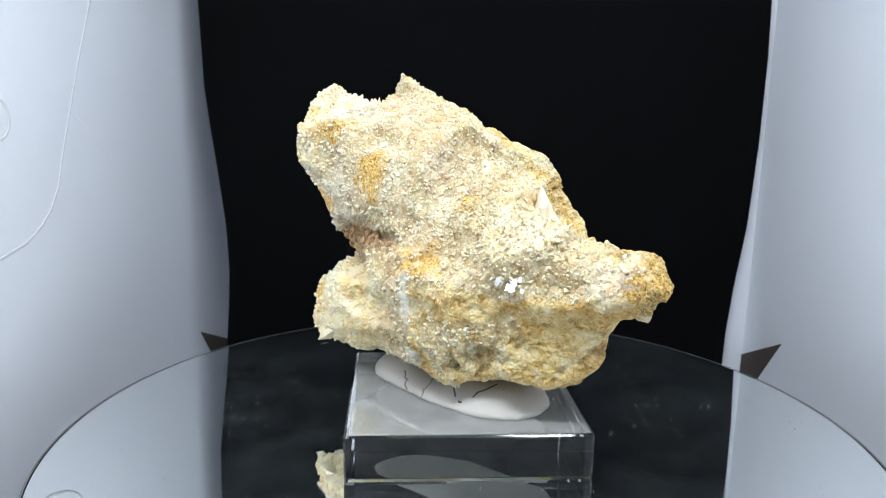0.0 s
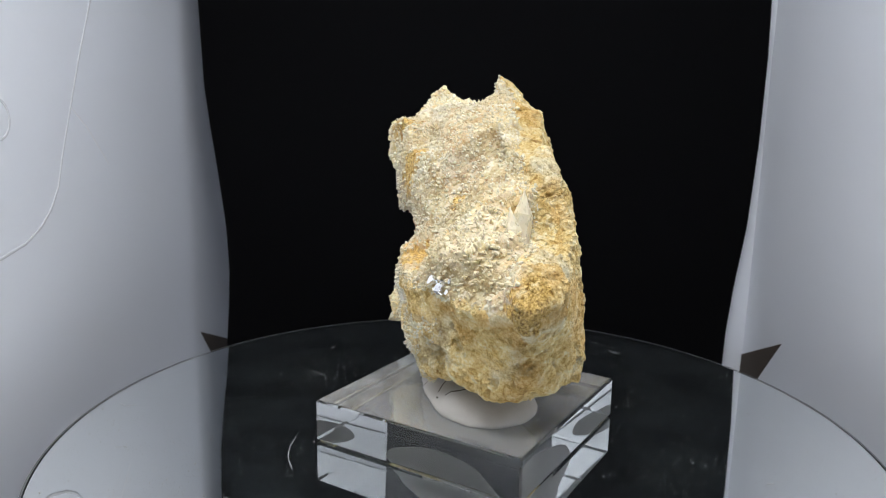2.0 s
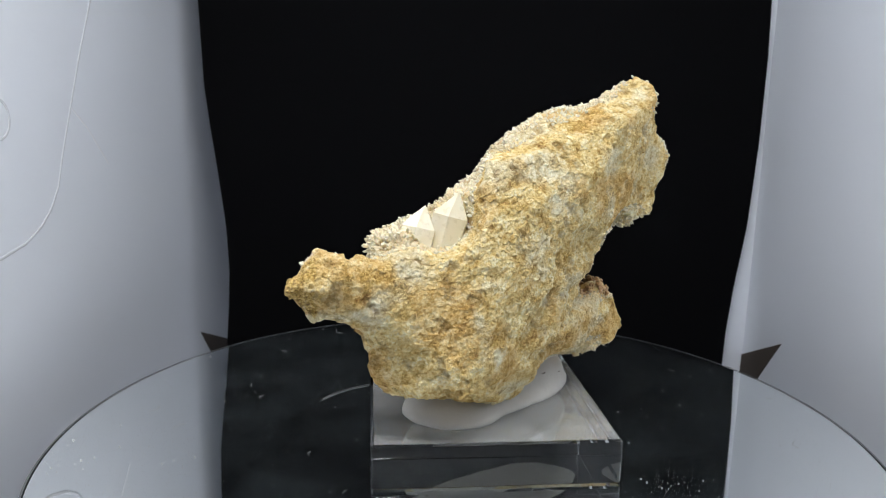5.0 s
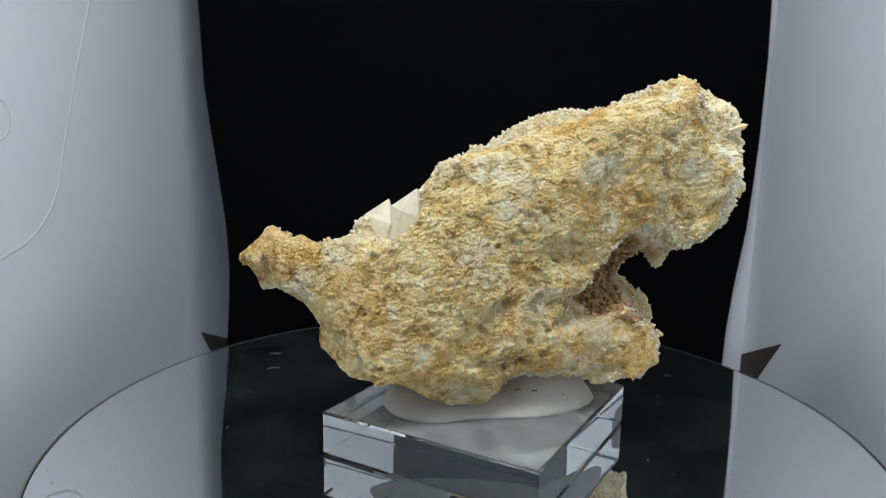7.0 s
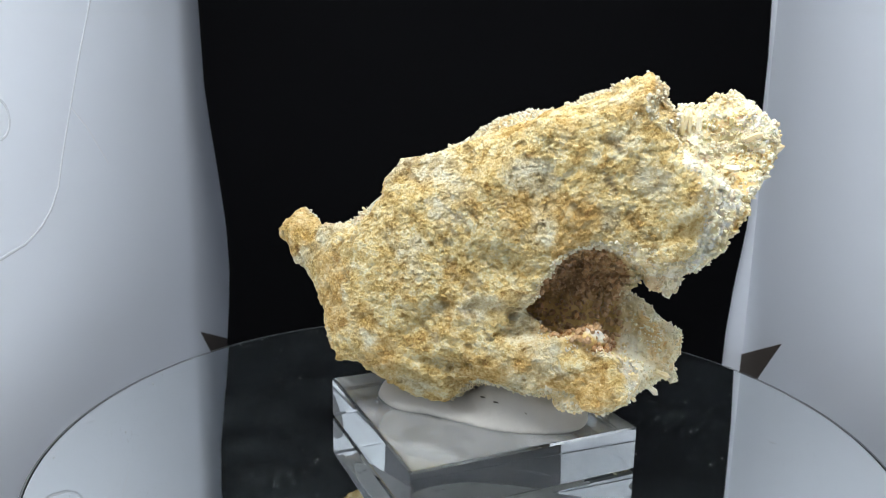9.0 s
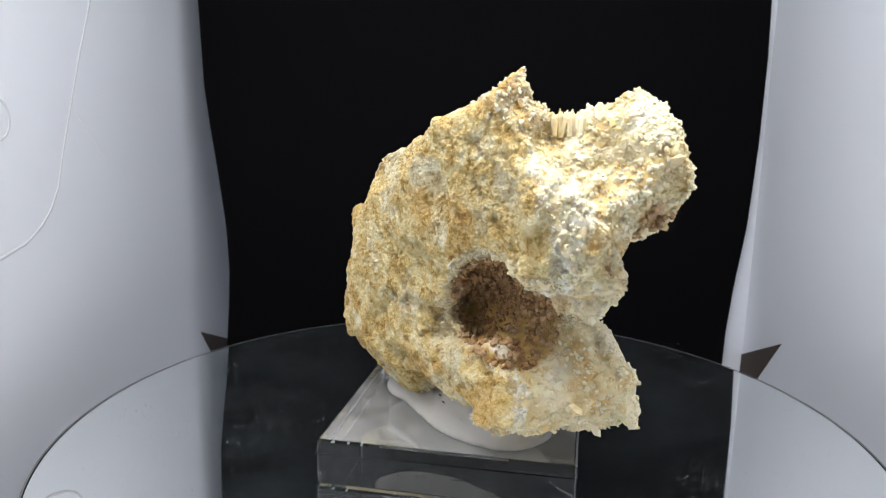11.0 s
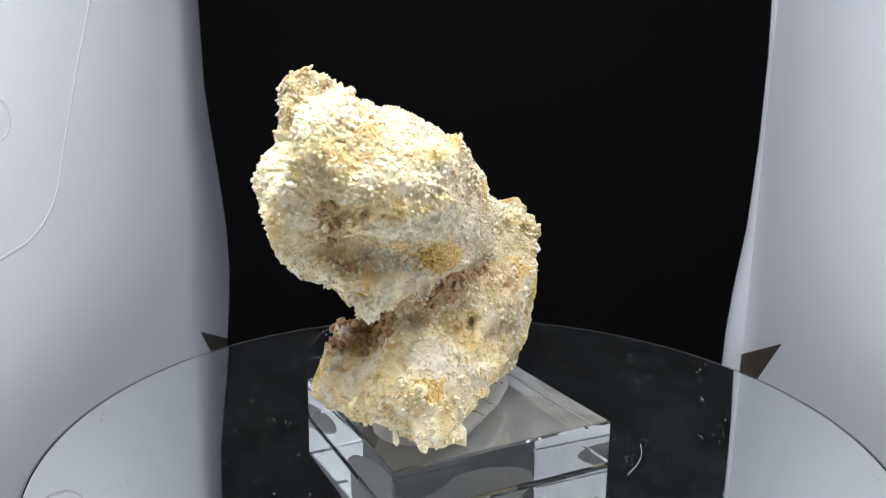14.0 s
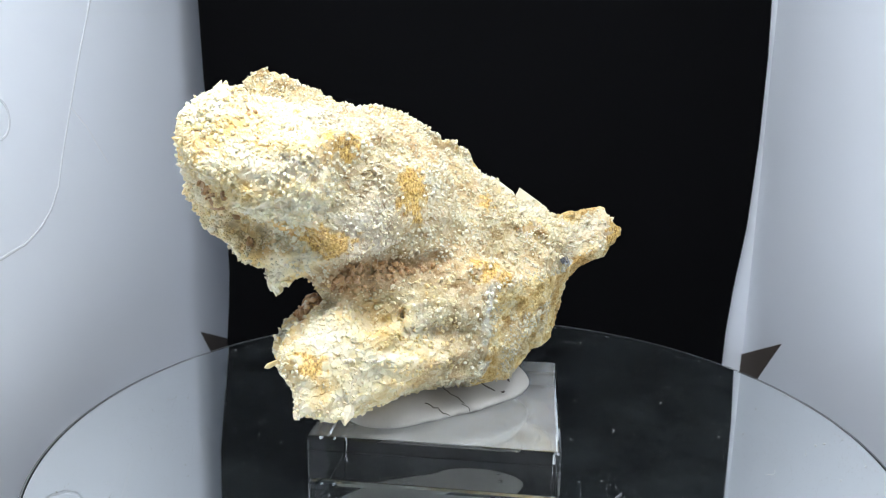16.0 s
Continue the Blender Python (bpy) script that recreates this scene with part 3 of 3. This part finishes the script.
lump(-44.3, 23.3, 26, 14.5, 7.4, 6.2, 77, 54, -111, carve=True, k=3.0)
lump(-24.2, -12.6, 32.2, 2, 9, 2.9, 43, 106, -67, carve=True, k=3.0)
lump(26.9, -6.1, 49.1, 4, 4.1, 8.4, 1, 101, 77, carve=True, k=3.0)
lump(-15.6, -15, 19.3, 7.6, 11.2, 3, -29, -2, -16, carve=True, k=3.0)
lump(-49.7, 3.2, 77.4, 3.3, 7.5, 4.7, -18, 82, -89, carve=True, k=3.0)
lump(2.6, 14.1, 16.1, 9.1, 4.4, 7.9, -25, 64, -44, carve=True, k=3.0)
lump(-7.8, 14.4, 47.3, 5.2, 10.2, 3.1, -23, 56, 45, carve=True, k=3.0)
lump(42.3, -14.9, 38, 2.1, 5.6, 11.6, 89, 20, -45, carve=True, k=3.0)
lump(10.5, 2.5, 52.5, 5, 3.5, 2.8, -50, -34, -43, carve=True, k=3.0)
lump(-15.9, -18.4, 32.1, 9.6, 6.1, 3, 51, -84, 11, carve=True, k=3.0)
lump(3.8, -5.8, 10.8, 2.7, 4.7, 7.7, -22, -66, -57, carve=True, k=3.0)
lump(-31.7, 21.7, 49, 9.9, 11.8, 3.1, 94, -70, -13, carve=True, k=3.0)
lump(-39, -3, 15.1, 13.7, 2.6, 9, 33, 31, -76, carve=True, k=3.0)
lump(33.2, -16.5, 19.1, 7.5, 8.4, 12.2, 13, 56, -56, carve=True, k=3.0)
lump(-32.2, 16.7, 13, 6.6, 5.9, 2.7, 41, -22, 1, carve=True, k=3.0)
lump(-37.2, -12.5, 21.8, 3.8, 5.2, 14.3, -1, 10, 55, carve=True, k=3.0)
lump(-26.9, 11.5, 72.6, 2.8, 5.8, 10.6, 40, -102, -62, carve=True, k=3.0)
lump(-59.2, 6.7, 60.7, 10.3, 2.7, 12, -61, -111, -47, carve=True, k=3.0)
lump(40.9, -20.3, 50.9, 2.8, 15.6, 14.8, -78, 76, 25, carve=True, k=3.0)
lump(-10.7, -25, 44, 15.4, 9.9, 6.4, -46, -94, 110, carve=True, k=3.0)
lump(-5.5, -20.7, 22.5, 3.9, 2.6, 11.4, -88, -40, 67, carve=True, k=3.0)
lump(-17.2, 12.8, 15.1, 2, 4, 15.6, 47, 68, 84, carve=True, k=3.0)
lump(-20.9, 21.4, 21.4, 8.8, 2.2, 5.4, 33, 19, 11, carve=True, k=3.0)
lump(34.3, -13.7, 30, 7.4, 4, 4.8, 43, -47, 40, carve=True, k=3.0)
lump(-37.8, 11, 39.7, 2, 14.2, 3.5, -9, -48, 8, carve=True, k=3.0)
lump(12.8, -28.3, 31.7, 7.9, 4.8, 13.5, 86, 78, 76, carve=True, k=3.0)
lump(-5.9, 18.4, 38.7, 2.8, 15.4, 3.4, -47, -25, 87, carve=True, k=3.0)
lump(3.9, 14.6, 32.5, 3, 2, 6.4, -31, 85, -46, carve=True, k=3.0)
lump(-19.2, 14.4, 44, 2.2, 2.5, 14.6, 62, 78, 55, carve=True, k=3.0)
lump(-15.8, 21.9, 33.9, 5, 7.9, 5.9, 36, 92, -3, carve=True, k=3.0)
lump(13.4, -21.6, 18.6, 3.5, 3.7, 3.2, -48, -47, -6, carve=True, k=3.0)
lump(44.9, -17.5, 45.6, 10.6, 3, 7.6, 82, 50, -53, carve=True, k=3.0)
lump(-45.8, -4.7, 76.5, 2.8, 2.8, 2.2, -11, 61, -56, carve=True, k=3.0)
lump(-31.8, 6.6, 11.5, 4.8, 4.3, 3.2, -34, -71, 74, carve=True, k=3.0)
lump(29.7, -12, 51.1, 5.7, 4.2, 4.6, -20, -36, 13, carve=True, k=3.0)
lump(10.1, 2.5, 12.7, 5.9, 4.6, 5, 58, -72, 97, carve=True, k=3.0)
lump(4.6, -21.7, 58.7, 14, 7.3, 2, 51, 69, -23, carve=True, k=3.0)
lump(16.9, -6.6, 60.3, 6.3, 8, 9, 61, 29, -49, carve=True, k=3.0)
lump(-32.3, -11.8, 29.8, 6.2, 3.8, 2.5, 72, 26, -35, carve=True, k=3.0)
lump(-43.3, -1, 79, 6.6, 6.4, 5, -22, 44, 57, carve=True, k=3.0)
lump(-17.4, -11.7, 76.8, 5.7, 6, 9.3, -77, -28, -74, carve=True, k=3.0)
lump(-48.7, -4.2, 52, 5.5, 2.8, 2.3, -33, 38, -41, k=3.0)
lump(-7.1, -9.7, 64.8, 4.3, 7, 1.8, 47, -33, 48, k=3.0)
lump(-32.4, -5.3, 30.5, 3, 3.2, 3.5, -24, -78, 24, k=3.0)
lump(-46.0, -0.5, 77.3, 4.0, 5.0, 4.6, carve=True, k=3.0)
lump(-41.3, 7.0, 46.0, 3.4, 6.6, 6.2, k=3.0)
lump(-42.2, 7.6, 42.4, 2.1, 3.6, 4.2, k=3.0)
rock.roughen((0.45, 7.0, 1), (0.5, 3.0, 2), (0.45, 1.5, 3))
rv, rq = rock.surface()


def largest_piece(verts, quads):
    """The skin without loose crumbs."""
    lab = np.arange(len(verts))
    while True:
        old = lab.copy()
        low = lab[quads].min(1)
        for i in range(4):
            np.minimum.at(lab, quads[:, i], low)
        lab = lab[lab]
        if (lab == old).all():
            break
    keep = lab == np.bincount(lab).argmax()
    index = np.cumsum(keep) - 1
    return verts[keep], index[quads[keep[quads[:, 0]]]]


def subdivided(verts, quads):
    """Each quad cut into four."""
    e = np.sort(np.concatenate([quads[:, [i, (i + 1) % 4]] for i in range(4)]), 1)
    key, back = np.unique(e[:, 0].astype(np.int64) * len(verts) + e[:, 1], return_inverse=True)
    a, b = key // len(verts), key % len(verts)
    mid = len(verts) + back.reshape(4, -1).T
    centre = len(verts) + len(key) + np.arange(len(quads))
    out = [np.stack([quads[:, i], mid[:, i], centre, mid[:, (i + 3) % 4]], -1) for i in range(4)]
    return np.concatenate([verts, (verts[a] + verts[b]) / 2, verts[quads].mean(1)]), np.concatenate(out)


def dice(cells, salt):
    """Random numbers in 0..1 for whole-numbered cells (n, 3)."""
    h = cells[:, 0] * 374761393 + cells[:, 1] * 668265263 + cells[:, 2] * 1442695041 + salt * 974711
    h = (h ^ (h >> 13)) * 1274126177
    h = (h ^ (h >> 15)) * 2246822519
    return ((h ^ (h >> 16)) & 0xFFFF) / 65535.0


def chips(p, size, seed, tilt):
    """Broken fragments: height of the tilted chip at each point, and a random number for each chip."""
    q = p / np.array(size)
    base = np.floor(q).astype(np.int64)
    best = np.full(len(p), 9e9)
    height, tint = np.zeros(len(p)), np.zeros(len(p))
    for dx in (-1, 0, 1):
        for dy in (-1, 0, 1):
            for dz in (-1, 0, 1):
                c = base + np.array((dx, dy, dz))
                r = q - c - np.stack([dice(c, seed + i) for i in (1, 2, 3)], -1)
                d = (r ** 2).sum(1)
                near = d < best
                best[near] = d[near]
                c, r = c[near], r[near]
                lean = np.stack([dice(c, seed + i) for i in (4, 5, 6)], -1) * 2 - 1
                height[near] = (dice(c, seed + 7) * 2 - 1) * 0.6 + tilt * (r * lean).sum(1)
                tint[near] = dice(c, seed + 8)
    return height, tint


rv, rq = largest_piece(rv, rq)
rv, rq = subdivided(rv, rq)
rn = normals_of(rv, rq)
if ((rv - rv.mean(0)) * rn).sum() < 0:
    rn = -rn
wob = lattice(rv, 6.0, 7)
fleck = lattice(rv, 1.8, 8)
grit = lattice(rv, 0.8, 9)
U, V, Z = rv.T

# where the druse grows: the front and the hollow; the back, the foot and the tail end are bare sandy matrix
back_line = -3.5 - 6.0 * smoothstep(-48, -25, U) - 1.0 * smoothstep(-10, 10, U) 
front = np.maximum(smoothstep(-1.5, 1.5, V - back_line + 1.5 * wob + fleck), smoothstep(-51, -53, U + wob))
front = np.maximum(front, smoothstep(0.0, 0.35, 0.6 * rn[:, 1] - 0.8 * rn[:, 0] + 0.1 * wob) * smoothstep(60, 64, Z) * smoothstep(-36, -39, U))
foot_line = 38.0 - 28.0 * smoothstep(0.5, -2.5, U) + 2.0 * smoothstep(15, 40, U)
front = np.maximum(front, smoothstep(7, 9, U) * smoothstep(26, 23, U) * smoothstep(-14.5, -12.5, V + wob) * smoothstep(44, 46, Z))
upper = smoothstep(-1.5, 1.5, Z - foot_line + 1.5 * wob + fleck)
end_face = smoothstep(42, 44, U + wob)
hollow = smoothstep(1.5, 0.0, np.sqrt(((U + 37) / 13.5) ** 2 + ((V + 3) / 13) ** 2 + ((Z - 41) / 10.5) ** 2) * 6 - 6)
crystal = np.clip(np.maximum(front * upper, hollow) * (1 - end_face), 0, 1)
crystal = np.maximum(crystal, 0.45 * smoothstep(2, 6, V) * smoothstep(-0.4, 0.6, wob + 0.5 * fleck))
blush = np.clip(smoothstep(2.0, 0.0, np.sqrt(((U + 29) / 10.5) ** 2 + ((V + 3.5) / 9) ** 2 + ((Z - 38) / 9.5) ** 2) * 6 - 6) + 0.65 * smoothstep(1.2, 0.5, np.sqrt(((U + 25) / 15) ** 2 + ((V - 11) / 7) ** 2 + ((Z - 43) / 5) ** 2) + 0.25 * wob) + 0.6 * smoothstep(1.2, 0.4, np.sqrt(((U + 54) / 5) ** 2 + ((V - 8) / 8) ** 2 + ((Z - 60) / 5) ** 2) + 0.3 * wob) + 0.45 * smoothstep(1.2, 0.3, np.sqrt(((U + 56) / 6) ** 2 + ((V - 9) / 5) ** 2 + ((Z - 66.5) / 3.5) ** 2) + 0.3 * wob) + 0.45 * smoothstep(1.2, 0.3, np.sqrt(((U + 46) / 6) ** 2 + ((V - 9) / 6) ** 2 + ((Z - 47) / 4) ** 2) + 0.3 * wob), 0, 1)
vein = np.maximum(smoothstep(1.6, 0.6, np.abs(U + 1.5 + 1.5 * wob)) * (V > 4) * smoothstep(41, 38, Z), smoothstep(2.0, 0.8, np.abs(V - back_line - 1.5 + 1.5 * wob)) * smoothstep(-28, -36, U) * smoothstep(70, 66, Z)) * smoothstep(-0.5, 0.2, fleck)
vein = np.maximum(vein, 0.6 * smoothstep(0.25, 0.6, lattice(rv, 8.0, 33)) * crystal * smoothstep(-20, -28, U) * smoothstep(46, 52, Z) * (V > 6))
cream = crystal * np.maximum(smoothstep(-30, -42, U + 2 * wob) * smoothstep(42, 50, Z + 9 * smoothstep(2, 4, V) * smoothstep(-36, -39, U)), np.maximum(0.8 * smoothstep(-8, -20, U) * smoothstep(40, 34, Z), 0.4 * smoothstep(6, 9, U) * smoothstep(44, 47, Z)))
fin = smoothstep(0, -4, V + wob) * smoothstep(68, 72, Z + wob)
crystal, cream = crystal * (1 - 0.4 * fin), cream * (1 - fin)
blush = np.maximum(blush, 0.3 * fin)
rust = 0 * U
for x, y, z, a, b, c in ((-30.5, 16.8, 67.7, 4.5, 4, 3.0), (-18, 13.5, 60, 3.0, 4, 7), (-0.9, 10.8, 40.3, 4.5, 4, 3.5), (-34.6, 17.6, 50.2, 5, 4, 2.5), (-37.5, 17.2, 26.5, 2.5, 3, 2.5), (45.5, -12.5, 42.5, 4.5, 6, 6), (3, 4, 54, 2.5, 4, 2)):
    rust = np.maximum(rust, 0.85 * smoothstep(1.2, 0.7, np.sqrt(((U - x) / a) ** 2 + ((V - y) / b) ** 2 + ((Z - z) / c) ** 2) + 0.5 * fleck + 0.6 * grit + 0.35 * wob))
rust = np.maximum(rust, 0.55 * smoothstep(0.35, 0.75, lattice(rv, 9.0, 21)) * (1 - crystal) * smoothstep(-0.3, 0.4, fleck))

# fine relief: flaky shell-hash chips and pits on the matrix, blocky little faces on the calcite
flakes, tint = chips(rv @ np.array(Euler((0.4, 0.3, 0.5)).to_matrix()) + 0.5 * np.stack([fleck, wob, grit], -1), (2.7, 2.7, 2.0), 40, 0.9)
crumbs, crumb_tint = chips(rv @ np.array(Euler((0.3, 0.5, 1.1)).to_matrix()) + 0.25 * np.stack([grit, fleck, wob], -1), (1.25, 1.25, 0.85), 60, 1.0)
blocks, block_tint = chips(rv, (1.5, 1.5, 1.5), 80, 1.3)
skew = rv @ np.array(Euler((0.7, 0.5, 0.9)).to_matrix()) + 0.5 * np.stack([fleck, wob, grit], -1)
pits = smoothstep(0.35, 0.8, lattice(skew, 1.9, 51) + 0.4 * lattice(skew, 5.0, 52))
bare = 1 - crystal
relief = bare * (0.24 * flakes + 0.24 * crumbs - 0.45 * pits + 0.25) + crystal * (1 - 0.5 * blush) * (0.16 + 0.16 * cream) * blocks
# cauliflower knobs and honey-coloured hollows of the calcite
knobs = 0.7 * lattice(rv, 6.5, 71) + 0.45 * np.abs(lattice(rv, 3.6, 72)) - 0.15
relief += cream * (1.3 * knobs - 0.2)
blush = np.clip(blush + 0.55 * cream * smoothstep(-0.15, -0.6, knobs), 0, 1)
rv = rv + rn * relief[:, None]
U, V, Z = rv.T
tint = bare * (0.5 * tint + 0.5 * crumb_tint) + crystal * block_tint
stain = smoothstep(0.05, 0.5, 0.7 * lattice(rv, 11.0, 55) + 0.5 * lattice(rv, 4.5, 56)) * bare
pale = smoothstep(0.0, 0.45, 0.7 * lattice(rv, 9.0, 57) + 0.5 * lattice(rv, 3.5, 58)) * bare * (1 - stain)

specimen = new("mineral_specimen")
tagged(specimen, "cream calcite crystal specimen on sandy ochre matrix, set in putty", "mineral specimen")
rock_mesh = fast_mesh("matrix", to_table(rv), rq[:, ::-1], ROCK)
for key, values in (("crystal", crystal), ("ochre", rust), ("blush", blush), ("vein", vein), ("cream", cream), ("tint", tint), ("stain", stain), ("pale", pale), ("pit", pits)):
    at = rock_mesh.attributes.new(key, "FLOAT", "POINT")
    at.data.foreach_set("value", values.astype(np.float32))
body = new("matrix", rock_mesh)
body.parent = specimen
tagged(body, "rough sandy ochre and grey matrix")


def crystal_shape(sides, waist):
    """A pointed crystal of height 1 and radius 1: ring at the foot, ring at the waist, tip."""
    a = np.arange(sides) * 2 * np.pi / sides
    ring = np.stack([np.cos(a), np.sin(a)], -1) * np.where(np.arange(sides) % 2, 0.8, 1.0)[:, None]
    v = np.concatenate([np.c_[ring * 0.75, np.full(sides, -0.35)], np.c_[ring, np.full(sides, waist)], [[0.06, 0.0, 1.0]]])
    f = [(i, (i + 1) % sides, sides + (i + 1) % sides, sides + i) for i in range(sides)]
    return v, f + [(sides + i, sides + (i + 1) % sides, 2 * sides) for i in range(sides)]


def frames(d, rng):
    """Right-handed frames whose third axis is d, with a random turn."""
    r = rng.normal(size=d.shape)
    x = np.cross(r, d)
    x /= np.linalg.norm(x, axis=1)[:, None]
    return np.stack([x, np.cross(d, x), d], -1)


def druse(name, pick, low, high, slim, waist, seed, material, label, lean=0.42):
    """Small crystals on the picked vertices of the matrix, grown outwards, as one mesh."""
    rng = np.random.default_rng(seed)
    sv, sf = crystal_shape(6, waist)
    d = rn[pick] + rng.normal(size=(len(pick), 3)) * lean
    d /= np.linalg.norm(d, axis=1)[:, None]
    size = low + (high - low) * rng.random(len(pick)) ** 2
    width = size * slim * rng.uniform(0.7, 1.3, len(pick))
    m = frames(d, rng) * np.stack([width, width * rng.uniform(0.6, 1.0, len(pick)), size], -1)[:, None, :]
    pts = rv[pick][:, None, :] + np.einsum("nij,vj->nvi", m, sv)
    faces = [[k * len(sv) + i for i in reversed(q)] for k in range(len(pick)) for q in sf]
    ob = link(name, to_table(pts.reshape(-1, 3)), faces, material, specimen, label)
    return tagged(ob, kind="stuff")


rng = np.random.default_rng(5)
grown = np.flatnonzero((crystal > 0.6) & (rust < 0.4) & (blush < 0.55) & ~((Z > 70) & (V < -1)))
ambers = np.flatnonzero((crystal > 0.6) & (blush >= 0.55))


def choose(mask, n):
    idx = grown[mask[grown]]
    return rng.choice(idx, min(n, len(idx)), replace=False)


calm = (U > -34) & (V > -2) & (Z > 44)
head = (U < -38) & (Z > 48)
jaw = (U < -8) & (Z < 42)
druse("fine_druse", choose(calm, 2600), 0.3, 0.8, 0.60, 0.35, 1, CLEAR, "fine glittering calcite druse")
druse("druse", choose(head, 3600), 0.25, 0.85, 0.62, 0.45, 2, CREAM, "blocky cream calcite druse", 0.55)
druse("druse", choose(jaw & ~calm, 2400), 0.25, 0.85, 0.6, 0.45, 3, CREAM, "blocky cream calcite druse", 0.55)
druse("fine_druse", choose(~calm & ~head & ~jaw, 1500), 0.35, 1.0, 0.55, 0.35, 4, CLEAR, "fine glittering calcite druse")
druse("amber_druse", rng.choice(ambers, min(900, len(ambers)), replace=False), 0.4, 1.3, 0.7, 0.6, 7, AMBER, "brownish amber calcite druse in the hollow")
fan = grown[((U > 8) & (U < 36) & (V > -12) & (Z > 41) & (Z < 56))[grown]]
druse("bladed_druse", rng.choice(fan, min(280, len(fan)), replace=False), 0.5, 1.5, 0.30, 0.7, 12, CLEAR, "upright pale calcite blades", 0.35)
edge = np.flatnonzero((crystal > 0.25) & (crystal < 0.85) & (U < 38))
druse("white_druse", rng.choice(edge, min(2200, len(edge)), replace=False), 0.3, 0.8, 0.6, 0.3, 6, CLEAR, "white sugary calcite rim")


def big_crystal(foot, tip, width, flat, material, label, wide=None):
    """One large pointed crystal from foot to tip, in the specimen's directions."""
    d = np.array(tip, float) - np.array(foot, float)
    size = np.linalg.norm(d)
    m = frames((d / size)[None], np.random.default_rng(int(size * 10)))[0]
    if wide:
        x = np.array(wide, float) - d * (np.array(wide) @ d) / size ** 2
        x /= np.linalg.norm(x)
        m = np.stack([x, np.cross(d / size, x), d / size], -1)
    m = m * np.array((width, width * flat, size))
    sv, sf = crystal_shape(6, 0.62)
    ob = link("crystal", to_table(np.array(foot, float) + sv @ m.T), [q[::-1] for q in sf], material, specimen, label)
    return ob


big_crystal((-42.0, 7.6, 43.5), (-42.6, 7.8, 38.2), 2.0, 0.7, CREAM, "hanging dog-tooth calcite crystal", (0.1, 1, 0))
big_crystal((-31.0, 17.0, 19.5), (-32.9, 21.9, 16.5), 2.0, 0.6, CLEAR, "pale spiky calcite crystal")
big_crystal((19.5, -9.8, 43.5), (16.0, -8.5, 55.2), 4.2, 0.45, CLEAR, "tall pale calcite blade", (1, 0.2, 0))
big_crystal((13.5, -10.5, 45.0), (10.1, -11.4, 57.8), 4.4, 0.5, CLEAR, "tall pale calcite blade", (1, 0.2, 0))
big_crystal((-56.0, 10.0, 67.5), (-60.0, 11.3, 68.5), 1.6, 0.8, CREAM, "pale spiky calcite crystal")
for x, y, z, dx, dy, dz, w in ((-46, -1, 71.5, -0.5, 0.5, 3.2, 0.7), (-44.5, 1, 72, 0.5, 0.5, 2.8, 0.6), (-48, 1, 71.5, 0, 0, 3, 0.7), (-49.5, 3, 72.5, -0.6, -1, 2.6, 0.7), (-56, 4, 70, -2.4, -1.2, 1.0, 0.9), (-57, 7, 63.5, -2.4, -0.6, 0, 0.9), (-54, 1, 65, -2.2, -1.6, 0, 0.9), (-53, 9, 57, -2.2, 0.6, -0.6, 0.9), (-46, 5, 50, -0.8, 0, -2.8, 0.9), (-43, 5, 24, -2.0, 0.6, -0.6, 0.8), (-39, 11, 18, -1.2, 1.2, -1.6, 0.8), (28, -10, 43.0, 0, 0, 2.2, 0.7), (33, -11, 44.5, 0, 1, 2.0, 0.6), (25, -7, 43, 0.5, 1, 2.2, 0.7)):
    big_crystal((x, y, z), (x + dx, y + dy, z + dz), w, 0.8, CREAM, "small pointed calcite crystal")

for i in range(9):
    y = -4.6 + 1.05 * i
    x = -45.2 - 0.35 * i + (0.5 if i % 2 else -0.4)
    big_crystal((x, y, 71.6), (x - 0.3 + 0.25 * (i % 3), y - 0.2, 74.6 + 0.35 * (i % 2) - 0.15 * (i % 3)), 0.55, 0.8, CREAM, "small pointed calcite crystal")


def cleavage(x, y, z, normal, label):
    """A broken glossy cleavage face: a cluster of low bright shards lying on the skin."""
    i = int(np.argmin((U - x) ** 2 + (V - y) ** 2 + (Z - z) ** 2))
    r = np.random.default_rng(9)
    n = np.array(normal, float) / np.linalg.norm(normal)
    base = frames(n[None], r)[0]
    pts, faces = [], []
    for k in range(18):
        d = n + r.normal(size=3) * 0.10
        m = frames((d / np.linalg.norm(d))[None], r)[0]
        t = np.sort(r.uniform(0, 2 * np.pi, 5))
        size = r.uniform(0.5, 1.2)
        ring = np.stack([size * np.cos(t), size * np.sin(t) * 0.7], -1)
        off = rv[i] + base @ np.array((r.normal() * 1.3, r.normal() * 0.9, 0.5 + 0.25 * r.random()))
        b = len(pts)
        pts += list(off + np.concatenate([np.c_[ring * 1.1, np.full(5, -1.2)], np.c_[ring, np.zeros(5)]]) @ m.T)
        faces += [tuple(b + 5 + q for q in range(5))] + [(b + q, b + (q + 1) % 5, b + 5 + (q + 1) % 5, b + 5 + q) for q in range(5)]
    return link("cleavage_face", to_table(np.array(pts)), [q[::-1] for q in faces], FOIL, specimen, label)


cleavage(19.6, 2.5, 41.1, (0.61, 0.39, 0.57), "glossy silvery cleavage face")


# ---- turning ----
def heading(t):
    """The turntable's angle in degrees at t seconds."""
    a = 0.3045 * t
    return math.degrees(4.6455 - a + 0.0033 * math.sin(a) + 0.0189 * math.cos(a))


def motions():
    rows = [(i / 2, pose(0, 0, 0, 0, 0, heading(i / 2))) for i in range(33)]
    for thing in (turntable, acrylic_stand, putty, specimen):
        walk(thing, rows)


motions()
